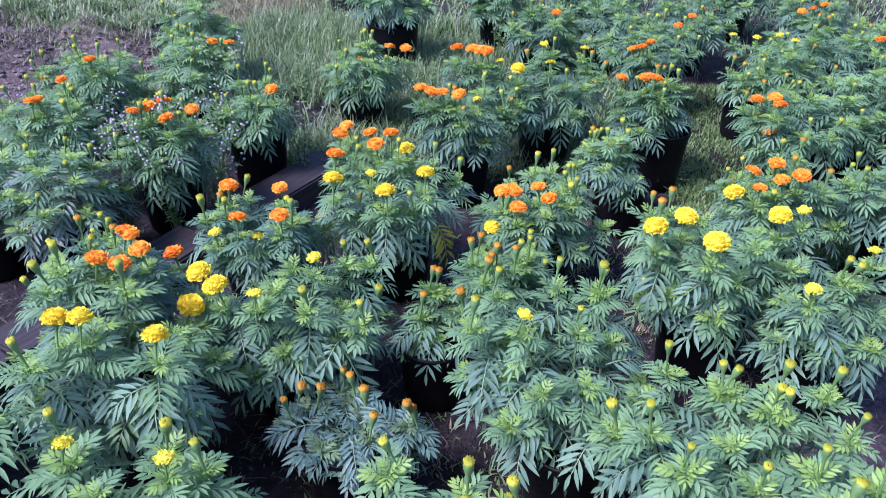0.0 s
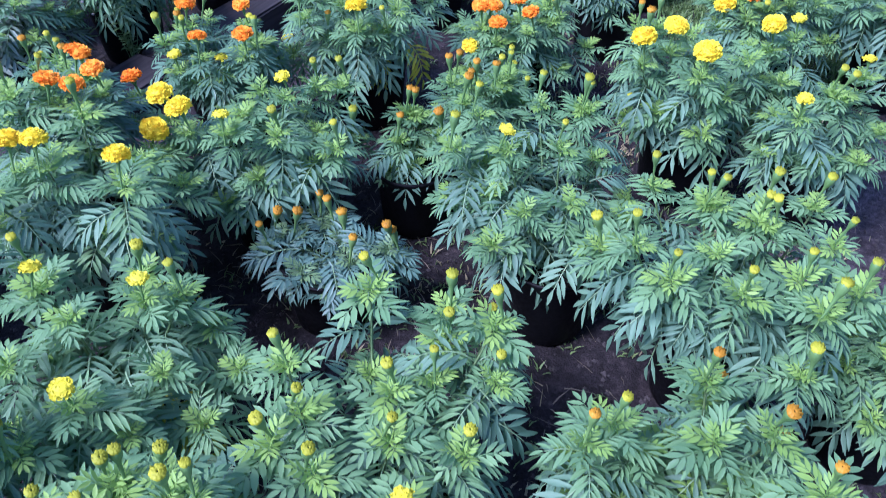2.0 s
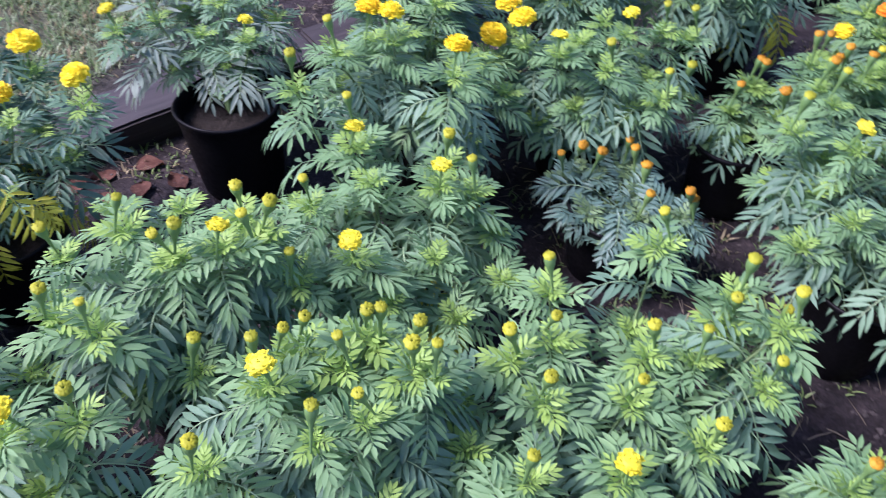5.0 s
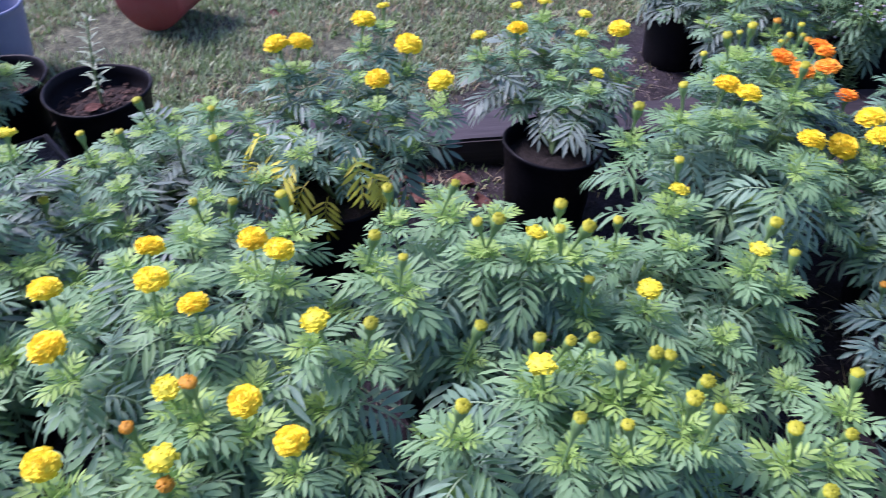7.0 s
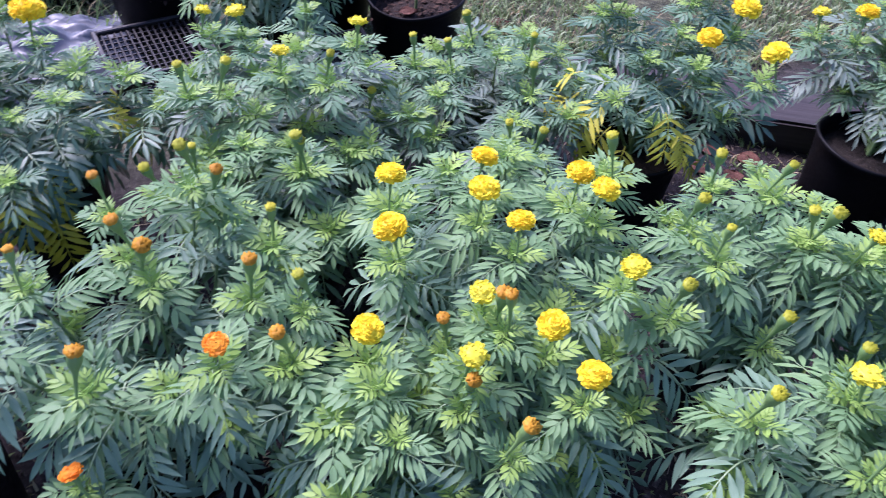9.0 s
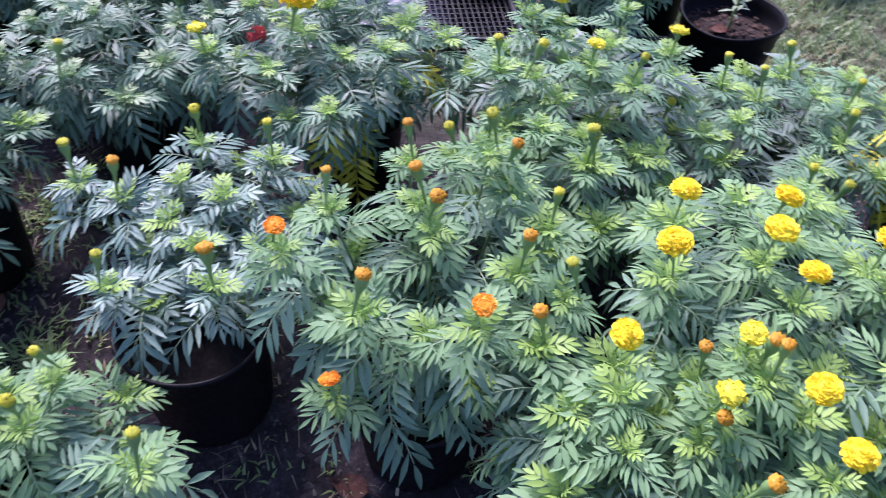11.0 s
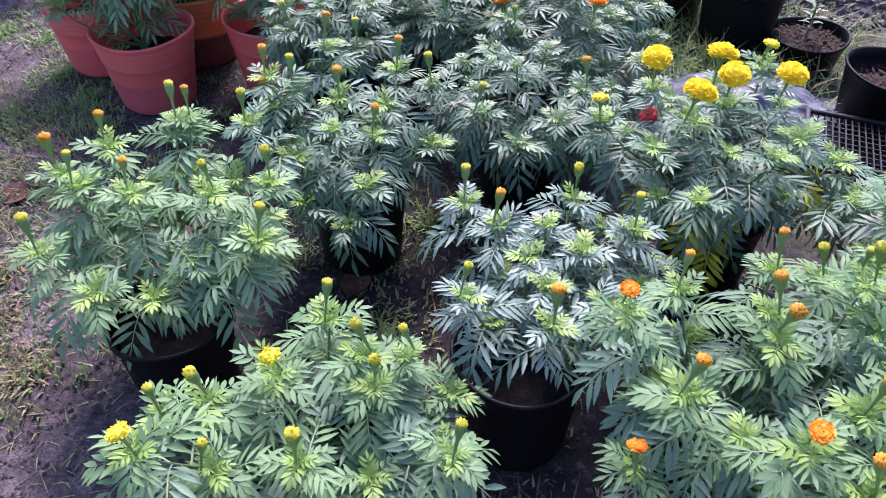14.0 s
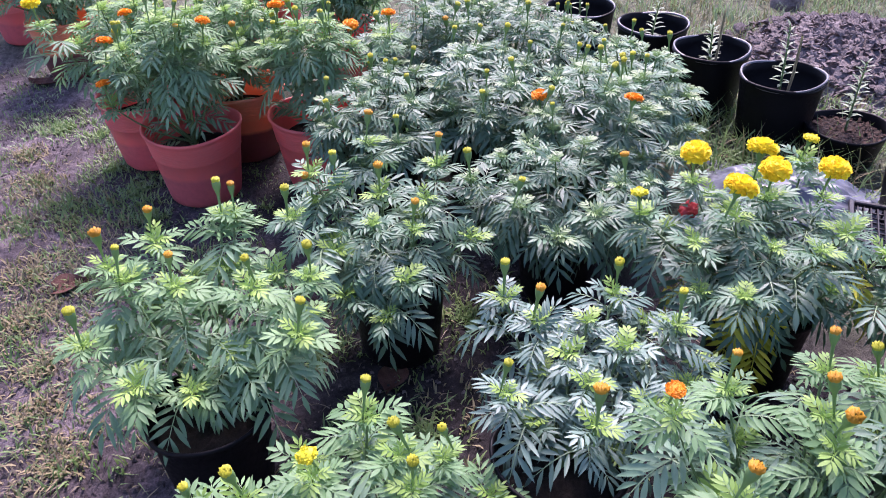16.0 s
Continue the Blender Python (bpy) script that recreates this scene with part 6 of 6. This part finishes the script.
marigold(-1.01, 0.12, 0.275, 0.515, [(-0.025, -0.179, 0.56, "Y"), (0.089, -0.213, 0.56, "Y"), (-0.025, -0.021, 0.56, "Y"), (0.048, -0.05, 0.56, "Y"), (0.13, -0.023, 0.56, "Y"), (0.053, 0.113, 0.56, "Y"), (0.101, 0.133, 0.56, "Y"), (0.262, 0.097, 0.56, "y"), (-0.006, 0.205, 0.54, "B")], fine=True, bloom=0.8, seed=53)
marigold(-0.73, 0.1, 0.19, 0.465, [(0.01, -0.015, 0.51, "Y"), (0.103, 0.002, 0.51, "Y"), (-0.075, -0.089, 0.51, "y"), (0.026, -0.139, 0.51, "y"), (-0.057, -0.066, 0.49, "o"), (0.022, 0.181, 0.525, "B")], pot="small", fine=True, bloom=0.8, seed=54)
marigold(-1.58, 0.35, 0.33, 0.4, [(-0.062, -0.179, 0.4, "B"), (-0.017, -0.108, 0.4, "B"), (-0.118, -0.023, 0.4, "B"), (0.004, 0.091, 0.4, "B"), (0.126, 0.04, 0.4, "B"), (0.314, -0.025, 0.37, "B"), (0.297, -0.087, 0.4, "B"), (0.039, -0.31, 0.34, "B")], thick=0.3, leaf=M_LEAF_PALE, seed=55)
marigold(-1.57, -0.12, 0.325, 0.465, [(-0.138, -0.155, 0.51, "y"), (-0.12, -0.091, 0.51, "y"), (-0.187, 0.07, 0.51, "y"), (-0.014, 0.148, 0.51, "y"), (0.057, -0.029, 0.51, "y"), (0.08, -0.146, 0.49, "B"), (0.064, -0.224, 0.49, "B"), (0.09, 0.061, 0.49, "B"), (0.307, -0.044, 0.455, "B"), (0.206, -0.231, 0.405, "B")], thick=0.3, leaf=M_LEAF_PALE, seed=56)
marigold(-1.33, -0.2, 0.26, 0.44, [(0.064, 0.036, 0.45, "B"), (0.065, -0.225, 0.45, "B")], fine=True, seed=57)
marigold(-2.24, -0.08, 0.27, 0.56, old=6, thick=0.3, seed=58)
marigold(-0.88, -0.45, 0.24, 0.475, [(-0.057, -0.229, 0.52, "q"), (0.068, 0.088, 0.52, "q"), (0.117, -0.128, 0.385, "q"), (-0.298, -0.047, 0.515, "o"), (-0.203, -0.023, 0.5, "o"), (-0.142, 0.005, 0.5, "o"), (-0.254, 0.129, 0.525, "o"), (-0.064, 0.151, 0.5, "o"), (0.042, -0.09, 0.5, "o"), (-0.168, 0.201, 0.5, "B"), (-0.017, 0.222, 0.5, "B"), (-0.275, 0.094, 0.565, "B"), (-0.181, -0.173, 0.5, "o")], fine=True, lean=(-0.07, 0), seed=59)
# shade standing on this plant is put into its darker bluish leaves
marigold(-0.94, -0.855, 0.235, 0.39, [(-0.2, -0.164, 0.415, "o"), (-0.235, -0.261, 0.415, "B"), (-0.369, -0.064, 0.415, "B"), (-0.338, 0.083, 0.415, "B"), (0.016, -0.116, 0.415, "B"), (0, 0.057, 0.415, "o")], fine=True, leaf=M_LEAF_BLUE, lean=(-0.195, 0.0), pot="tall", seed=60, skirt=0.1, thick=0.12)
marigold(-0.7, -0.15, 0.2, 0.445, [(-0.102, -0.01, 0.49, "Y"), (-0.087, 0.1, 0.47, "o"), (0.019, 0.098, 0.47, "o"), (-0.057, 0.184, 0.525, "o"), (-0.127, -0.125, 0.47, "o"), (0.111, 0.136, 0.47, "o")], pot="small", fine=True, bloom=0.8, seed=61)
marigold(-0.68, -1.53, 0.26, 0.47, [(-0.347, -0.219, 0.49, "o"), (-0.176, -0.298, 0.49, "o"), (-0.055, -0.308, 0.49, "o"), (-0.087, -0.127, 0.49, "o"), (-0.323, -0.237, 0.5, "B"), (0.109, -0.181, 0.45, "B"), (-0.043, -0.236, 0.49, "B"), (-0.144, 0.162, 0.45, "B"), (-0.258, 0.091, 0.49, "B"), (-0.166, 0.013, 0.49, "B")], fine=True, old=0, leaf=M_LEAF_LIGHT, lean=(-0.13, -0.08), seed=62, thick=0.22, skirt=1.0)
marigold(-1.24, -1.46, 0.24, 0.435, [(0.002, -0.246, 0.505, "o"), (0.018, -0.241, 0.43, "o"), (-0.105, -0.115, 0.43, "o"), (-0.019, 0.054, 0.43, "o"), (0.181, -0.15, 0.505, "B"), (-0.204, -0.22, 0.505, "o"), (-0.23, -0.018, 0.485, "o"), (-0.058, -0.22, 0.455, "B")], fine=True, leaf=M_LEAF_DEEP, seed=63)
marigold(-0.58, -1.06, 0.255, 0.4, [(0.004, -0.07, 0.445, "y"), (0.247, -0.121, 0.5, "y"), (0.092, -0.147, 0.425, "B"), (-0.16, 0.081, 0.425, "B"), (-0.077, 0.074, 0.425, "B"), (-0.164, -0.089, 0.425, "B"), (0.149, -0.185, 0.425, "B"), (-0.032, 0.255, 0.425, "B"), (0.104, 0.057, 0.425, "B"), (0.181, -0.05, 0.425, "B"), (-0.122, 0.016, 0.425, "B")], fine=True, lean=(-0.03, 0.02), seed=64)
marigold(-1.62, -0.67, 0.3, 0.485, [(-0.052, -0.225, 0.53, "Y"), (0.046, -0.094, 0.53, "Y"), (-0.064, -0.051, 0.53, "Y"), (-0.15, -0.101, 0.53, "Y"), (-0.255, -0.017, 0.53, "y"), (-0.135, 0.059, 0.53, "Y"), (0.091, -0.298, 0.475, "y")], old=18, thick=0.18, leaf=M_LEAF_DEEP, bloom=1.25, seed=65)
marigold(-1.67, -1.22, 0.28, 0.47, [(0.215, -0.016, 0.44, "B"), (0.163, -0.191, 0.44, "B"), (-0.018, 0.155, 0.44, "o")], thick=0.3, leaf=M_LEAF_DEEP, tips=M_TIP, seed=66)
marigold(-2.02, -1.68, 0.28, 0.515, [(0.1, 0.255, 0.455, "O"), (0.073, 0.253, 0.315, "o"), (-0.073, 0.044, 0.549, "b"), (-0.128, -0.09, 0.508, "b"), (0.193, 0.12, 0.448, "b"), (0.09, -0.201, 0.485, "b"), (-0.077, 0.124, 0.511, "b"), (-0.033, -0.123, 0.524, "b"), (0.084, 0.156, 0.514, "b"), (0.144, 0.103, 0.495, "b")], thick=0.28, leaf=M_LEAF_DEEP, tips=M_TIP, seed=67)
marigold(-2.02, -1.3, 0.29, 0.515, [(0.098, 0.156, 0.51, "O"), (0.203, 0.192, 0.365, "o"), (-0.226, 0.023, 0.474, "b"), (0.203, -0.032, 0.47, "b"), (-0.079, -0.067, 0.53, "b"), (0.171, -0.061, 0.495, "b"), (-0.164, 0.089, 0.505, "b"), (-0.003, 0.078, 0.547, "b"), (-0.068, -0.017, 0.541, "b"), (0.061, 0.072, 0.552, "b")], thick=0.28, leaf=M_LEAF_DEEP, tips=M_TIP, seed=68)
marigold(-2.36, -1.3, 0.27, 0.48, [(-0.146, -0.08, 0.484, "b"), (-0.205, 0.031, 0.437, "b"), (0.189, 0.01, 0.463, "b"), (0.189, -0.047, 0.427, "b"), (0.083, -0.17, 0.461, "b"), (0.167, 0.019, 0.485, "b"), (0.098, -0.076, 0.495, "b"), (-0.203, -0.064, 0.431, "b")], thick=0.28, leaf=M_LEAF_DEEP, tips=M_TIP, seed=69)
marigold(-2.55, -1.87, 0.31, 0.48, [(-0.164, 0.153, 0.439, "b"), (-0.011, -0.178, 0.466, "b"), (0.027, -0.124, 0.483, "b"), (0.028, 0.051, 0.51, "b"), (-0.022, -0.106, 0.49, "b"), (0.093, 0.117, 0.491, "b"), (0.048, 0.232, 0.423, "b"), (-0.185, -0.115, 0.444, "b")], thick=0.28, leaf=M_LEAF_DEEP, tips=M_TIP, seed=70)
marigold(-2.3, -2.13, 0.28, 0.5, [(-0.153, 0.258, 0.31, "o"), (0.015, 0.144, 0.45, "o"), (-0.004, 0.173, 0.5, "b"), (0.014, 0.049, 0.542, "b"), (-0.039, -0.026, 0.554, "b"), (-0.075, 0.178, 0.49, "b"), (-0.22, -0.063, 0.434, "b"), (-0.059, 0.09, 0.533, "b"), (0.169, -0.039, 0.482, "b"), (0.16, -0.054, 0.49, "b")], thick=0.28, leaf=M_LEAF_DEEP, tips=M_TIP, seed=71)
marigold(-2.95, -1.8, 0.17, 0.31, [(0.006, -0.01, 0.344, "b"), (-0.017, -0.079, 0.327, "b"), (-0.036, 0.136, 0.265, "b"), (-0.04, -0.089, 0.309, "b"), (0.014, -0.103, 0.312, "b"), (0.048, -0.011, 0.355, "b"), (0.092, 0.037, 0.306, "b"), (-0.049, 0.039, 0.335, "b")], thick=0.28, leaf=M_LEAF_DEEP, tips=M_TIP, seed=72)
marigold(-3, -2.3, 0.29, 0.42, [(-0.136, 0.006, 0.426, "b"), (0.008, 0.043, 0.477, "b"), (0.116, -0.175, 0.37, "b"), (-0.203, 0.062, 0.369, "b"), (0.019, -0.139, 0.445, "b"), (0.029, -0.011, 0.45, "b"), (-0.104, -0.208, 0.35, "b"), (0.042, -0.044, 0.454, "b")], thick=0.28, leaf=M_LEAF_DEEP, tips=M_TIP, seed=73)
marigold(-1.72, -1.87, 0.24, 0.49, [(0.116, -0.091, 0.487, "b"), (-0.136, -0.058, 0.46, "b"), (0.176, -0.035, 0.451, "b"), (-0.15, -0.135, 0.437, "b"), (0.111, 0.158, 0.419, "b"), (-0.005, 0.122, 0.495, "b"), (-0.142, -0.033, 0.47, "b"), (-0.084, -0.077, 0.489, "b")], thick=0.28, leaf=M_LEAF_DEEP, tips=M_TIP, seed=74)
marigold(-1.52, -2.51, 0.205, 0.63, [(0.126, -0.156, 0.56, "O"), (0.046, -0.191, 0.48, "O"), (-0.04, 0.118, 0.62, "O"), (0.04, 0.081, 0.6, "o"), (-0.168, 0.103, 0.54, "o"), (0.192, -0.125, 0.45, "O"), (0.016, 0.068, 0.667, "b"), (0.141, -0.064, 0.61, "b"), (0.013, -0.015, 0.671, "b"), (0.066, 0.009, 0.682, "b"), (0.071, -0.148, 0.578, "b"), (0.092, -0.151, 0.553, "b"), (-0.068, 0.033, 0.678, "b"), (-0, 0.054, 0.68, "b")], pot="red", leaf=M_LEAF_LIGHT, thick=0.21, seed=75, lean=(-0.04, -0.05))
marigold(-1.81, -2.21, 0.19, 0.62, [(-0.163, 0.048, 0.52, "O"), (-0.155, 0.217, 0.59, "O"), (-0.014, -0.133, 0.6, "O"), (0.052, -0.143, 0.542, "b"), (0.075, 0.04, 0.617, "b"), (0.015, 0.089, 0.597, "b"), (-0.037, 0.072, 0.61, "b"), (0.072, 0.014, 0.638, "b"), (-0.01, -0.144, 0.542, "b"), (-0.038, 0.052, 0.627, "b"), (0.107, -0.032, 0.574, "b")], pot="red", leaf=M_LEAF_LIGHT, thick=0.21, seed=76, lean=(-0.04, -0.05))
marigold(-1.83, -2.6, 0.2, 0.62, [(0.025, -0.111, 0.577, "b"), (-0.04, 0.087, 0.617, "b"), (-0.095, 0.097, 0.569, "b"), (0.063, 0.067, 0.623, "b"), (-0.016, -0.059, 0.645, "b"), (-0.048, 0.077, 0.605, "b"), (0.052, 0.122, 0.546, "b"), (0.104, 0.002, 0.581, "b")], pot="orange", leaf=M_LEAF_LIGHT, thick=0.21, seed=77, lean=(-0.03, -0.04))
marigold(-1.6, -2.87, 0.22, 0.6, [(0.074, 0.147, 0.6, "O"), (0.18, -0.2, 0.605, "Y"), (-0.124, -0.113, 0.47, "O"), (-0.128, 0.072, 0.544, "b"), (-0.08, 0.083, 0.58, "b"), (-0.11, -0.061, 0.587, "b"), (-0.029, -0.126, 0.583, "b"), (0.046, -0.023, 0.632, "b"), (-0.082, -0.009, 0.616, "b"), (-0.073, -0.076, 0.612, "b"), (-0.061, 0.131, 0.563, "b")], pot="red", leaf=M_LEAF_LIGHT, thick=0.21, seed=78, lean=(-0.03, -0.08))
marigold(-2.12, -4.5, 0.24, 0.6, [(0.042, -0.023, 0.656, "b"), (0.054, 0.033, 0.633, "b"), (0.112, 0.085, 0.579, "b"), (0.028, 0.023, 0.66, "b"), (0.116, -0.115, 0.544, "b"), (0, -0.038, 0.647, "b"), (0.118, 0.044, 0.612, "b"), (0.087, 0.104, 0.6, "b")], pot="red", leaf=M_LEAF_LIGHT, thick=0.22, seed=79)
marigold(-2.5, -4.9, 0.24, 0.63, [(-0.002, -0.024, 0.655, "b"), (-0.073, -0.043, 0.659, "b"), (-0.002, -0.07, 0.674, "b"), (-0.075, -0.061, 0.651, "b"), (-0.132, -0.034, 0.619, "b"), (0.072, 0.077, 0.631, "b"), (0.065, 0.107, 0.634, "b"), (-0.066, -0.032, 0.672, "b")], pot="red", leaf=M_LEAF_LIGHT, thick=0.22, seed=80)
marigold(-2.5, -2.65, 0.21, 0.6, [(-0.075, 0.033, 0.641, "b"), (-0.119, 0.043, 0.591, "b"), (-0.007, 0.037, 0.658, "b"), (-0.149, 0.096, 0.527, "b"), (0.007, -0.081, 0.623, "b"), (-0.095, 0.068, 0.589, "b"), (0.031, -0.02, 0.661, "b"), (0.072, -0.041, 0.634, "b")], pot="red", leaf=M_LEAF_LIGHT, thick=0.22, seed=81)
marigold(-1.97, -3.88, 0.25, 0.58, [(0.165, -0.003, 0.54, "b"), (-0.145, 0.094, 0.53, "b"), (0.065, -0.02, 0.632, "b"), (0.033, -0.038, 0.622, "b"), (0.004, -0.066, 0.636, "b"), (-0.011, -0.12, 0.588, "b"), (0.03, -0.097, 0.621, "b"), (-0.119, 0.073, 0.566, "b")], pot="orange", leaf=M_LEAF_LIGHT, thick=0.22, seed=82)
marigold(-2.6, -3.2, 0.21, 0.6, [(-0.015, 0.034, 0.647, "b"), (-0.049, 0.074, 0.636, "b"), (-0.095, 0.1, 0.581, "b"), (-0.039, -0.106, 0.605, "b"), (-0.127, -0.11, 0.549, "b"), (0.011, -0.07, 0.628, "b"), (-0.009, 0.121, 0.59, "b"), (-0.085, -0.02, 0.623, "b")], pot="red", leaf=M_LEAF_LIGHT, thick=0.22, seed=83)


def red_tag(x, y, z):
    """A crumpled scrap of red plastic caught in the shoots, on its own thin wire stuck in the soil."""
    bm = bmesh.new()
    bmesh.ops.create_icosphere(bm, subdivisions=3, radius=0.022)
    for v in bm.verts:
        v.co *= 1 + 0.5 * noise.noise(v.co * 45) + 0.25 * noise.noise(v.co * 110)
        v.co.z *= 0.8
    me = bpy.data.meshes.new("red_scrap")
    bm.to_mesh(me)
    bm.free()
    me.materials.append(M_TAG)
    ob = thing("plant_marker", pose(x, y, 0), "crumpled bright red plastic marker on a thin stick", "marker")
    child("scrap", me, ob, pose(0, 0, z))
    v, t = tube([(0, 0, -0.01), (0.004, 0, z * 0.5), (0, 0, z)], [0.003, 0.003, 0.003], 5)
    child("stick", mesh_np("marker_stick", v, t, [M_STRAW]), ob)


red_tag(-1.66, -0.885, 0.385)
